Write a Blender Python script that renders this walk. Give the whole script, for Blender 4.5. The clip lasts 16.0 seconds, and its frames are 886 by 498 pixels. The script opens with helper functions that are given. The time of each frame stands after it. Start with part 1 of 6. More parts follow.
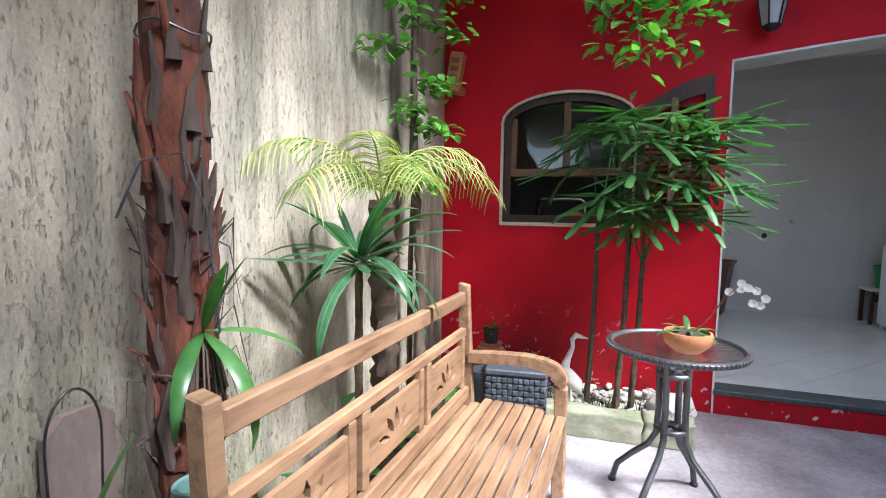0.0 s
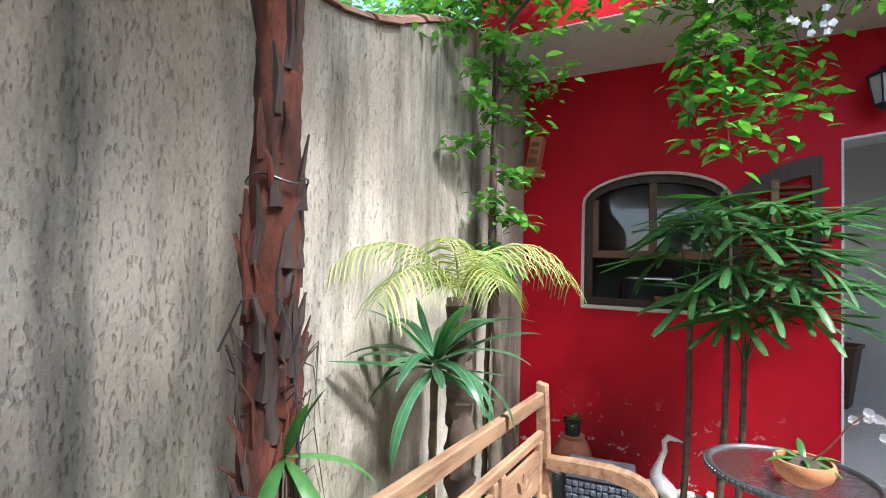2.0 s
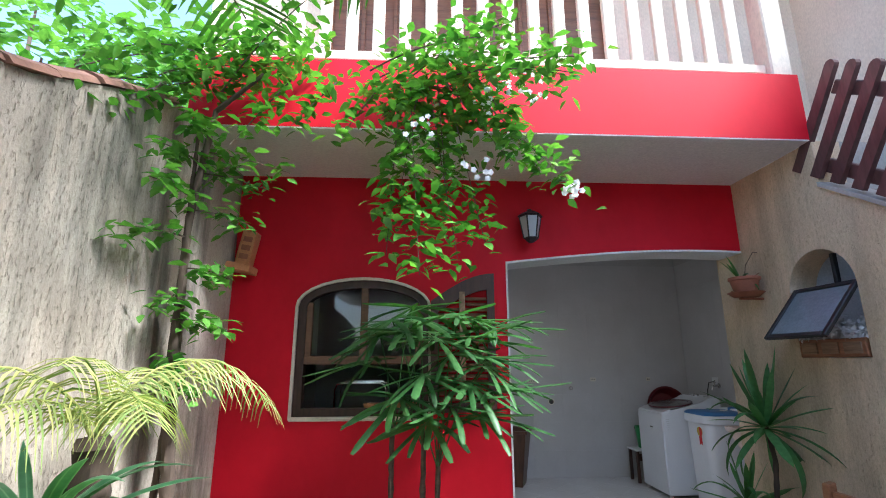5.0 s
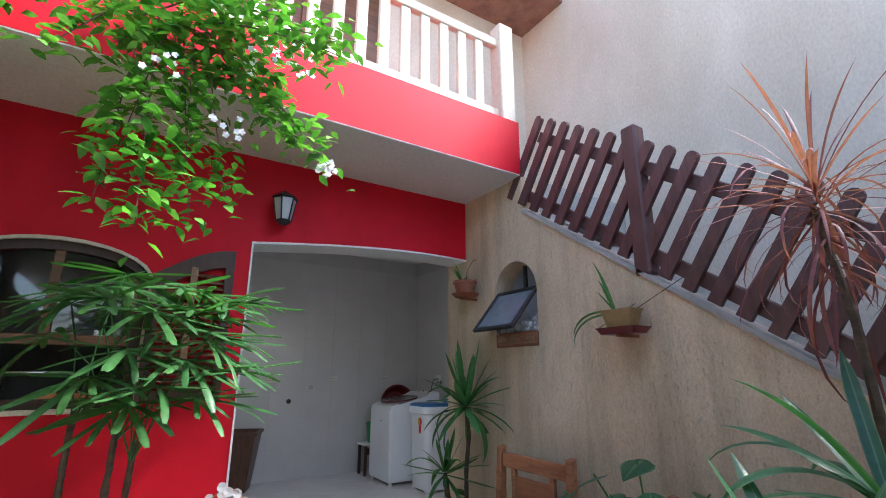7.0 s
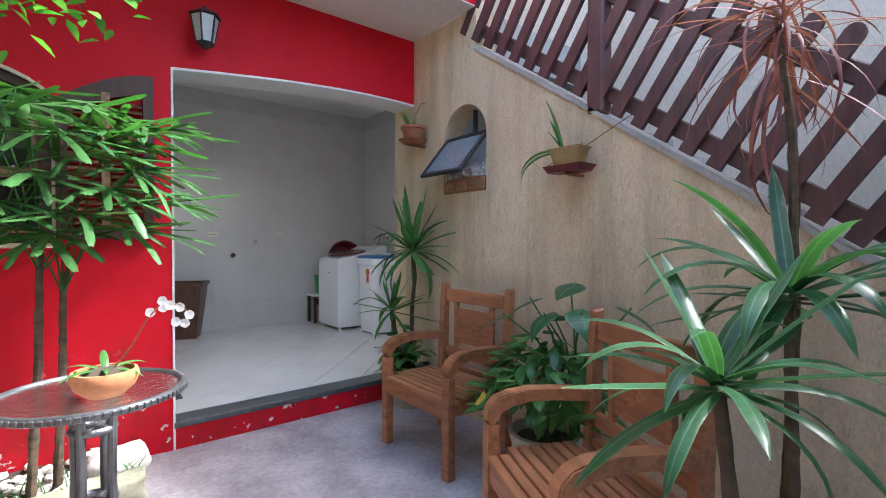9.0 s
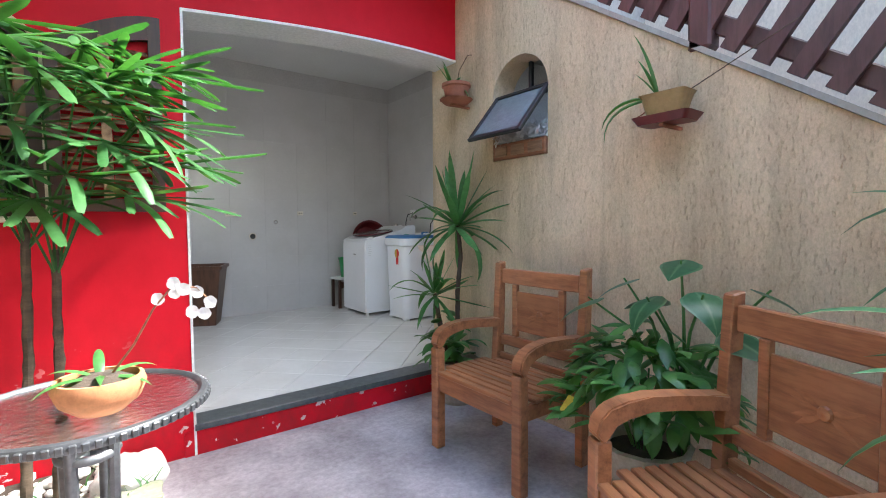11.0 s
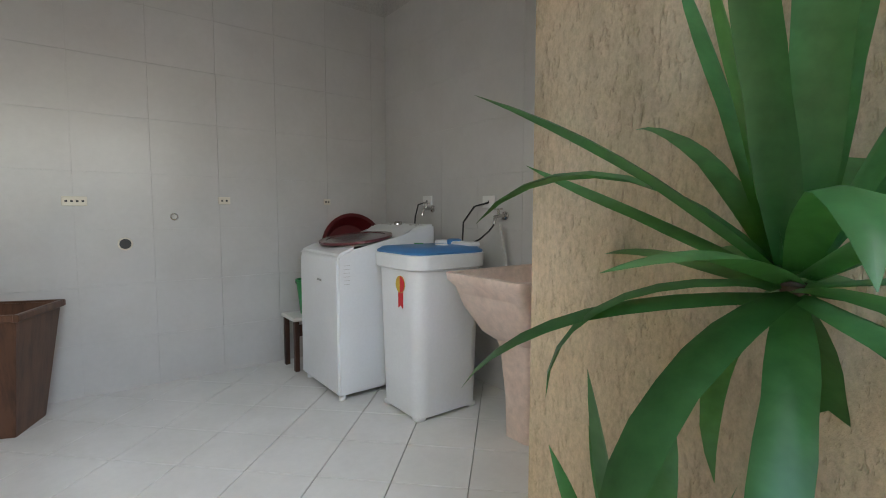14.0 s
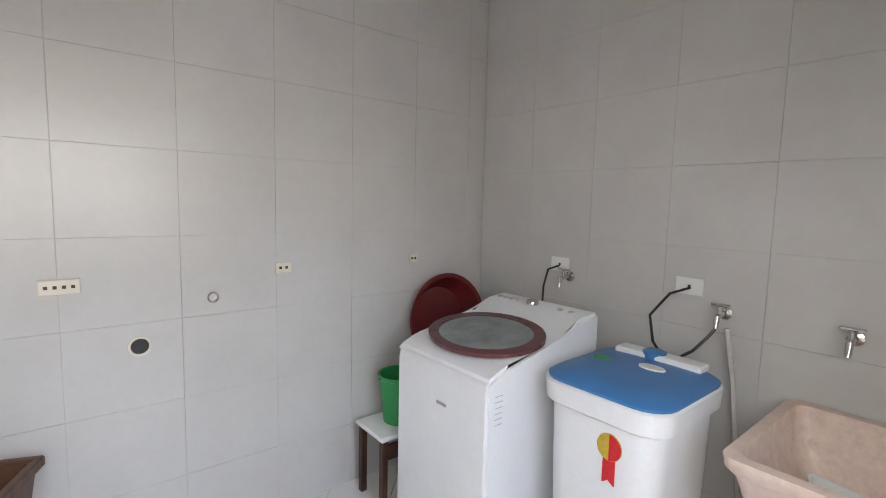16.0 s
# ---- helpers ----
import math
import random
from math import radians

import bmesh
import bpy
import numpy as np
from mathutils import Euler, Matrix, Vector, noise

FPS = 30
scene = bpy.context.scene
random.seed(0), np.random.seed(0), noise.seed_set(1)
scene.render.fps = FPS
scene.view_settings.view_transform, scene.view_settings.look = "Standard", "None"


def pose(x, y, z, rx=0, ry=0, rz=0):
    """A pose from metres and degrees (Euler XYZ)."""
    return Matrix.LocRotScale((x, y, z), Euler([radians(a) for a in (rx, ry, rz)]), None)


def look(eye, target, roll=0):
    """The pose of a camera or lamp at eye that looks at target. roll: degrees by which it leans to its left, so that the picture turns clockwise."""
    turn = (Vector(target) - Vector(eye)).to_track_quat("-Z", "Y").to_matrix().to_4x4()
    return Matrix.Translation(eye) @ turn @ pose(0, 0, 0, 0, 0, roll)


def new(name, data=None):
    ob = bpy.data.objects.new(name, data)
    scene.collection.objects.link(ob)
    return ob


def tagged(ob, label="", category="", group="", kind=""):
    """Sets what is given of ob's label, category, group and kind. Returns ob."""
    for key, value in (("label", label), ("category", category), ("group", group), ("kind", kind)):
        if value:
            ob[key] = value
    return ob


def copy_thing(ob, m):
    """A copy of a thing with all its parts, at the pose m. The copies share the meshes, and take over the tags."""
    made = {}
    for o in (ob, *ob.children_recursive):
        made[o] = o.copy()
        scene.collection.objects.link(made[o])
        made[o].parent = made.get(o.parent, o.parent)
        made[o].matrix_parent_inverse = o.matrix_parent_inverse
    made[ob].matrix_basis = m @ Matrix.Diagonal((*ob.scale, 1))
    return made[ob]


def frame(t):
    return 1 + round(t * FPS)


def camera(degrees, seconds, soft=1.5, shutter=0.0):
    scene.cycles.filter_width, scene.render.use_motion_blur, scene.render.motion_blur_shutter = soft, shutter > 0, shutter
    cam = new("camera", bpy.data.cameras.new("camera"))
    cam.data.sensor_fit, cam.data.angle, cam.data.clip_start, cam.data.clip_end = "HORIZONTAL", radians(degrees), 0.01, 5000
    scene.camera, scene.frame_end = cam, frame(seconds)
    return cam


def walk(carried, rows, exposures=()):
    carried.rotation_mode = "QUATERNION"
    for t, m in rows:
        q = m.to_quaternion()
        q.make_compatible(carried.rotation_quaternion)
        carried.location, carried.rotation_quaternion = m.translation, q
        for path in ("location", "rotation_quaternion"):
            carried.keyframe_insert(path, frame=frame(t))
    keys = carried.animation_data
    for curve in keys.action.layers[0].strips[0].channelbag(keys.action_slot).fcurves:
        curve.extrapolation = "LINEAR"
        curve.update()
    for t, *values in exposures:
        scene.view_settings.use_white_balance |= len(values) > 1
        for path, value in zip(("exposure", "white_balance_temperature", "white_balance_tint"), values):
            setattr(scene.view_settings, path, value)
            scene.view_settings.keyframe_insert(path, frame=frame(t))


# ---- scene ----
cam = camera(86.9, 16.0, soft=1.0)
PATH = [
    (0, (2.005, 1.45, 1.324), (1.389, 3.345, 1.162), 0.8),
    (0.5, (2.044, 1.388, 1.315), (1.283, 3.23, 1.148), 1.0),
    (1, (2.033, 1.414, 1.363), (1.168, 3.209, 1.19), 1.3),
    (1.5, (2.024, 1.436, 1.441), (1.118, 3.214, 1.301), 1.4),
    (2, (2.02, 1.446, 1.519), (1.083, 3.212, 1.579), 1.5),
    (2.5, (2.04, 1.448, 1.596), (1.09, 3.192, 1.832), 1.6),
    (3, (2.058, 1.465, 1.64), (1.114, 3.195, 1.983), 1.8),
    (3.5, (2.089, 1.5, 1.654), (1.196, 3.245, 2.051), 1.6),
    (4, (2.103, 1.552, 1.653), (1.5, 3.411, 2.074), 1.0),
    (4.5, (2.106, 1.595, 1.635), (1.887, 3.532, 2.081), 0.3),
    (5, (2.147, 1.632, 1.609), (2.259, 3.575, 2.073), -0.1),
    (5.2, (2.166, 1.641, 1.604), (2.394, 3.572, 2.07), -0.1),
    (7.3, (2.278, 1.615, 1.43), (3.403, 3.197, 1.91), -0.6),
    (7.5, (2.305, 1.681, 1.452), (3.479, 3.244, 1.879), -1.0),
    (8, (2.331, 1.701, 1.371), (3.561, 3.26, 1.603), -0.7),
    (8.5, (2.311, 1.7, 1.308), (3.566, 3.257, 1.357), -0.4),
    (8.7, (2.297, 1.692, 1.285), (3.552, 3.25, 1.287), -0.1),
    (10.8, (2.328, 2.058, 1.217), (3.552, 3.637, 1.112), -0.6),
    (11, (2.381, 2.188, 1.201), (3.587, 3.781, 1.099), -0.4),
    (11.5, (2.539, 2.585, 1.222), (3.719, 4.196, 1.108), -0.4),
    (12, (2.816, 2.971, 1.233), (3.988, 4.588, 1.11), -0.3),
    (12.5, (3.135, 3.374, 1.245), (4.304, 4.991, 1.109), -0.3),
    (13, (3.395, 3.726, 1.272), (4.575, 5.335, 1.13), -0.4),
    (13.5, (3.641, 4.099, 1.265), (4.831, 5.7, 1.125), -0.1),
    (14, (3.74, 4.455, 1.276), (4.949, 6.042, 1.124), 0.1),
    (14.5, (3.801, 4.822, 1.302), (5.021, 6.399, 1.142), 0.3),
    (15, (3.876, 5.226, 1.413), (5.115, 6.786, 1.237), 0.5),
    (15.5, (3.876, 5.536, 1.586), (5.115, 7.094, 1.393), 0.8),
    (16, (3.702, 5.796, 1.68), (4.965, 7.334, 1.484), 1.4),
]
walk(cam, [(t, look(eye, target, roll)) for t, eye, target, roll in PATH],
     ((0, 2.1, 5850, 11), (5, 2.15, 5850, 11), (7.5, 2.35, 6000, 12), (8.5, 2.65, 6050, 12), (11, 3.15, 6200, 8), (12, 3.3, 6400, 6), (13, 3.3, 6600, 4), (14, 3.25, 6600, 6), (14.5, 3.2, 6600, 10), (15, 3.7, 6550, 12), (16, 4.0, 6500, 12)))

# ---- light ----
world = bpy.data.worlds.new("sky")
scene.world = world
world.use_nodes = True
wn = world.node_tree.nodes
sky = wn.new("ShaderNodeTexSky")
sky.sky_type, sky.sun_disc = "NISHITA", False
SUN_FROM = Vector((0.78, -0.38, 1.12)).normalized()
sky.sun_elevation = math.asin(SUN_FROM.z)
sky.dust_density, sky.ozone_density = 2.5, 1.0
sky.sun_rotation = math.atan2(SUN_FROM.x, SUN_FROM.y)
wn["Background"].inputs["Strength"].default_value = 0.15
world.node_tree.links.new(sky.outputs[0], wn["Background"].inputs["Color"])
sun = new("sun", bpy.data.lights.new("sun", "SUN"))
sun.data.energy, sun.data.angle, sun.data.color = 2.4, radians(10), (1.0, 0.99, 0.97)
sun.matrix_world = look(SUN_FROM * 20, (0, 0, 0))

# stands in for the sky's light through the wide laundry opening
door_light = new("opening_sky", bpy.data.lights.new("opening_sky", "AREA"))
door_light.data.shape, door_light.data.size, door_light.data.size_y = "RECTANGLE", 1.7, 0.9
door_light.data.energy, door_light.data.color = 1.8, (1.0, 0.98, 0.95)
door_light.matrix_world = look((3.67, 5.55, 1.80), (3.67, 6.95, 0.60))


# ---- materials ----
def nodes_of(m):
    m.use_nodes = True
    return m.node_tree.nodes, m.node_tree.links, m.node_tree.nodes["Principled BSDF"]


def tex_coord(ns, ls, scale):
    geo = ns.new("ShaderNodeNewGeometry")
    mp = ns.new("ShaderNodeMapping")
    mp.inputs["Scale"].default_value = scale
    ls.new(geo.outputs["Position"], mp.inputs["Vector"])
    return mp.outputs[0]


def object_coord(ns, ls, scale):
    tc = ns.new("ShaderNodeTexCoord")
    mp = ns.new("ShaderNodeMapping")
    mp.inputs["Scale"].default_value = scale
    ls.new(tc.outputs["Object"], mp.inputs["Vector"])
    return mp.outputs[0]


def noise_tex(ns, ls, vec, scale, detail=5, rough=0.6):
    n = ns.new("ShaderNodeTexNoise")
    n.inputs["Scale"].default_value, n.inputs["Detail"].default_value, n.inputs["Roughness"].default_value = scale, detail, rough
    ls.new(vec, n.inputs["Vector"])
    return n.outputs["Fac"]


def ramp(ns, ls, fac, stops):
    r = ns.new("ShaderNodeValToRGB")
    el = r.color_ramp.elements
    while len(el) < len(stops):
        el.new(0.5)
    for e, (p, c) in zip(el, stops):
        e.position = p
        e.color = (*c, 1) if len(c) == 3 else c
    ls.new(fac, r.inputs[0])
    return r.outputs[0]


def mix(ns, ls, fac, a, b, mode="MIX"):
    m = ns.new("ShaderNodeMix")
    m.data_type, m.blend_type = "RGBA", mode
    for sock, v in ((m.inputs[0], fac), (m.inputs[6], a), (m.inputs[7], b)):
        if isinstance(v, (int, float)):
            sock.default_value = v
        elif isinstance(v, tuple):
            sock.default_value = (*v, 1)
        else:
            ls.new(v, sock)
    return m.outputs[2]


def bump(ns, ls, bsdf, height, strength, dist=0.01):
    b = ns.new("ShaderNodeBump")
    b.inputs["Strength"].default_value, b.inputs["Distance"].default_value = strength, dist
    ls.new(height, b.inputs["Height"])
    ls.new(b.outputs[0], bsdf.inputs["Normal"])


def simple(name, dark, light, rough=0.6, scale=6.0, stretch=(1, 1, 1), grain=40.0, relief=0.2, metal=0.0, local=False, spec=0.5, coat=0.0, mott=1.0):
    """Two-scale mottled surface: patches between two colours, fine grain and relief."""
    m = bpy.data.materials.new(name)
    ns, ls, b = nodes_of(m)
    vec = object_coord(ns, ls, stretch) if local else tex_coord(ns, ls, stretch)
    big = noise_tex(ns, ls, vec, scale)
    fine = noise_tex(ns, ls, vec, grain, 4, 0.7)
    col = ramp(ns, ls, big, [(0.3, dark), (0.7, light)])
    g = ramp(ns, ls, fine, [(0.25, (1 - 0.22 * mott,) * 3), (0.75, (1 + 0.08 * mott,) * 3)])
    ls.new(mix(ns, ls, 1.0, col, g, "MULTIPLY"), b.inputs["Base Color"])
    b.inputs["Roughness"].default_value, b.inputs["Metallic"].default_value = rough, metal
    b.inputs["Specular IOR Level"].default_value = spec
    b.inputs["Coat Weight"].default_value = coat
    bump(ns, ls, b, fine, relief, 0.004)
    return m


def scored_render(name, base_dark, base_light, mould, mould_amount, low_green, groove_shade=0.36):
    """Combed exterior render: short vertical grooves, weather streaks, mould."""
    m = bpy.data.materials.new(name)
    ns, ls, b = nodes_of(m)
    groove = noise_tex(ns, ls, tex_coord(ns, ls, (66, 66, 19)), 1.5, 3, 0.55)
    grain = noise_tex(ns, ls, tex_coord(ns, ls, (1, 1, 0.6)), 110, 4, 0.75)
    streak = noise_tex(ns, ls, tex_coord(ns, ls, (3.2, 3.2, 0.4)), 1.5, 5, 0.65)
    cloud = noise_tex(ns, ls, tex_coord(ns, ls, (1, 1, 0.8)), 1.7, 6, 0.65)
    col = ramp(ns, ls, cloud, [(0.3, base_dark), (0.68, base_light)])
    st = ramp(ns, ls, streak, [(0.45, (0, 0, 0)), (0.66, (mould_amount,) * 3)])
    col = mix(ns, ls, st, col, mould)
    if low_green:
        geo = ns.new("ShaderNodeNewGeometry")
        sep = ns.new("ShaderNodeSeparateXYZ")
        ls.new(geo.outputs["Position"], sep.inputs[0])
        mr = ns.new("ShaderNodeMapRange")
        mr.inputs["From Min"].default_value, mr.inputs["From Max"].default_value = 1.15, 0.3
        ls.new(sep.outputs["Z"], mr.inputs["Value"])
        algae = noise_tex(ns, ls, tex_coord(ns, ls, (5, 5, 2)), 1.3, 5, 0.7)
        a = ramp(ns, ls, algae, [(0.42, (0, 0, 0)), (0.62, (0.75, 0.75, 0.75))])
        col = mix(ns, ls, mix(ns, ls, 1.0, mr.outputs[0], a, "MULTIPLY"), col, (0.13, 0.15, 0.06))
    # shade of the grooves put into the colour, on top of the bump
    dk = ramp(ns, ls, groove, [(0.30, (0.40, 0.35, 0.29)), (0.41, (1, 1, 1))])
    col = mix(ns, ls, groove_shade, col, dk, "MULTIPLY")
    col = mix(ns, ls, 1.0, col, ramp(ns, ls, grain, [(0.3, (0.8, 0.79, 0.77)), (0.65, (1.08, 1.08, 1.08))]), "MULTIPLY")
    ls.new(col, b.inputs["Base Color"])
    b.inputs["Roughness"].default_value = 0.93
    b.inputs["Specular IOR Level"].default_value = 0.2
    h = mix(ns, ls, 0.42, ramp(ns, ls, groove, [(0.28, (0, 0, 0)), (0.43, (1, 1, 1))]), grain)
    bump(ns, ls, b, h, 0.9 if low_green else 0.7, 0.012)
    return m


def red_paint():
    m = bpy.data.materials.new("red_paint")
    ns, ls, b = nodes_of(m)
    cloud = noise_tex(ns, ls, tex_coord(ns, ls, (1, 1, 0.7)), 2.2, 6, 0.65)
    fine = noise_tex(ns, ls, tex_coord(ns, ls, (1, 1, 1)), 90, 3, 0.6)
    col = ramp(ns, ls, cloud, [(0.28, (0.50, 0.003, 0.012)), (0.7, (0.66, 0.006, 0.022))])
    geo = ns.new("ShaderNodeNewGeometry")
    sep = ns.new("ShaderNodeSeparateXYZ")
    ls.new(geo.outputs["Position"], sep.inputs[0])
    mr = ns.new("ShaderNodeMapRange")
    mr.inputs["From Min"].default_value, mr.inputs["From Max"].default_value = 0.85, 0.25
    ls.new(sep.outputs["Z"], mr.inputs["Value"])
    # blotchy darker red towards the bottom of the wall
    low_blotch = ramp(ns, ls, noise_tex(ns, ls, tex_coord(ns, ls, (2, 2, 1.2)), 1.6, 5, 0.7), [(0.4, (0, 0, 0)), (0.66, (0.7, 0.7, 0.7))])
    col = mix(ns, ls, mix(ns, ls, 1.0, mr.outputs[0], low_blotch, "MULTIPLY"), col, (0.16, 0.02, 0.02))
    chip = noise_tex(ns, ls, tex_coord(ns, ls, (1, 1, 1)), 15, 4, 0.55)
    mr2 = ns.new("ShaderNodeMapRange")
    mr2.inputs["From Min"].default_value, mr2.inputs["From Max"].default_value = 0.68, 0.05
    ls.new(sep.outputs["Z"], mr2.inputs["Value"])
    chips = mix(ns, ls, 1.0, mr2.outputs[0], ramp(ns, ls, chip, [(0.645, (0, 0, 0)), (0.66, (1, 1, 1))]), "MULTIPLY")
    col = mix(ns, ls, chips, col, (0.62, 0.55, 0.52))
    ls.new(col, b.inputs["Base Color"])
    b.inputs["Roughness"].default_value = 0.6
    b.inputs["Specular IOR Level"].default_value = 0.22
    bump(ns, ls, b, fine, 0.12, 0.004)
    return m


def wood(name, dark, light, rough=0.55, along=(1.2, 14, 14), knots=True):
    m = bpy.data.materials.new(name)
    ns, ls, b = nodes_of(m)
    vec = object_coord(ns, ls, along)
    info = ns.new("ShaderNodeObjectInfo")
    off = ns.new("ShaderNodeVectorMath")
    off.operation = "ADD"
    sc = ns.new("ShaderNodeVectorMath")
    sc.operation = "SCALE"
    sc.inputs[0].default_value = (17, 31, 23)
    ls.new(info.outputs["Random"], sc.inputs["Scale"])
    ls.new(vec, off.inputs[0])
    ls.new(sc.outputs[0], off.inputs[1])
    grain = noise_tex(ns, ls, off.outputs[0], 3.0, 6, 0.7)
    big = noise_tex(ns, ls, object_coord(ns, ls, (1, 1, 1)), 4.0, 4, 0.6)
    col = ramp(ns, ls, grain, [(0.25, dark), (0.55, light), (0.8, tuple(c * 1.12 for c in light))])
    worn = ramp(ns, ls, big, [(0.3, (0.75, 0.74, 0.74)), (0.7, (1.1, 1.1, 1.1))])
    col = mix(ns, ls, 1.0, col, worn, "MULTIPLY")
    hv = ns.new("ShaderNodeHueSaturation")
    mr = ns.new("ShaderNodeMapRange")
    mr.inputs["To Min"].default_value, mr.inputs["To Max"].default_value = 0.85, 1.12
    ls.new(info.outputs["Random"], mr.inputs["Value"])
    ls.new(mr.outputs[0], hv.inputs["Value"])
    ls.new(col, hv.inputs["Color"])
    ls.new(hv.outputs[0], b.inputs["Base Color"])
    b.inputs["Roughness"].default_value = rough
    bump(ns, ls, b, grain, 0.25, 0.003)
    return m


def leaf_mat(name, dark, light, rough=0.38, stripe=None):
    m = bpy.data.materials.new(name)
    ns, ls, b = nodes_of(m)
    geo = ns.new("ShaderNodeNewGeometry")
    info = ns.new("ShaderNodeObjectInfo")
    add = ns.new("ShaderNodeMath")
    add.operation = "ADD"
    ls.new(geo.outputs["Random Per Island"], add.inputs[0])
    ls.new(info.outputs["Random"], add.inputs[1])
    fr = ns.new("ShaderNodeMath")
    fr.operation = "FRACT"
    ls.new(add.outputs[0], fr.inputs[0])
    col = ramp(ns, ls, fr.outputs[0], [(0.0, dark), (1.0, light)])
    n = noise_tex(ns, ls, tex_coord(ns, ls, (1, 1, 1)), 30, 3, 0.6)
    col = mix(ns, ls, 1.0, col, ramp(ns, ls, n, [(0.3, (0.75, 0.78, 0.7)), (0.7, (1.15, 1.12, 1.1))]), "MULTIPLY")
    if stripe:
        uv = ns.new("ShaderNodeUVMap")
        sp = ns.new("ShaderNodeSeparateXYZ")
        ls.new(uv.outputs[0], sp.inputs[0])
        s = ramp(ns, ls, sp.outputs["X"], [(0.03, stripe), (0.10, (0, 0, 0)), (0.42, (0, 0, 0)), (0.5, stripe), (0.58, (0, 0, 0)), (0.9, (0, 0, 0)), (0.97, stripe)])
        col = mix(ns, ls, 0.8, col, s, "ADD")
    ls.new(col, b.inputs["Base Color"])
    b.inputs["Roughness"].default_value = rough
    out = ns["Material Output"]
    tr = ns.new("ShaderNodeBsdfTranslucent")
    ls.new(mix(ns, ls, 1.0, col, (1.0, 1.25, 0.5), "MULTIPLY"), tr.inputs["Color"])
    ms = ns.new("ShaderNodeMixShader")
    ms.inputs[0].default_value = 0.35
    ls.new(b.outputs[0], ms.inputs[1])
    ls.new(tr.outputs[0], ms.inputs[2])
    ls.new(ms.outputs[0], out.inputs["Surface"])
    return m


def glass_mat(name, tint=(0.9, 0.95, 0.97), rough=0.02, ripple=0.0):
    m = bpy.data.materials.new(name)
    ns, ls, b = nodes_of(m)
    b.inputs["Base Color"].default_value = (*tint, 1)
    b.inputs["Transmission Weight"].default_value = 1.0
    b.inputs["Roughness"].default_value = rough
    b.inputs["IOR"].default_value = 1.45
    if ripple:
        bump(ns, ls, b, noise_tex(ns, ls, tex_coord(ns, ls, (1, 1, 1)), 45, 2, 0.4), ripple, 0.01)
    return m


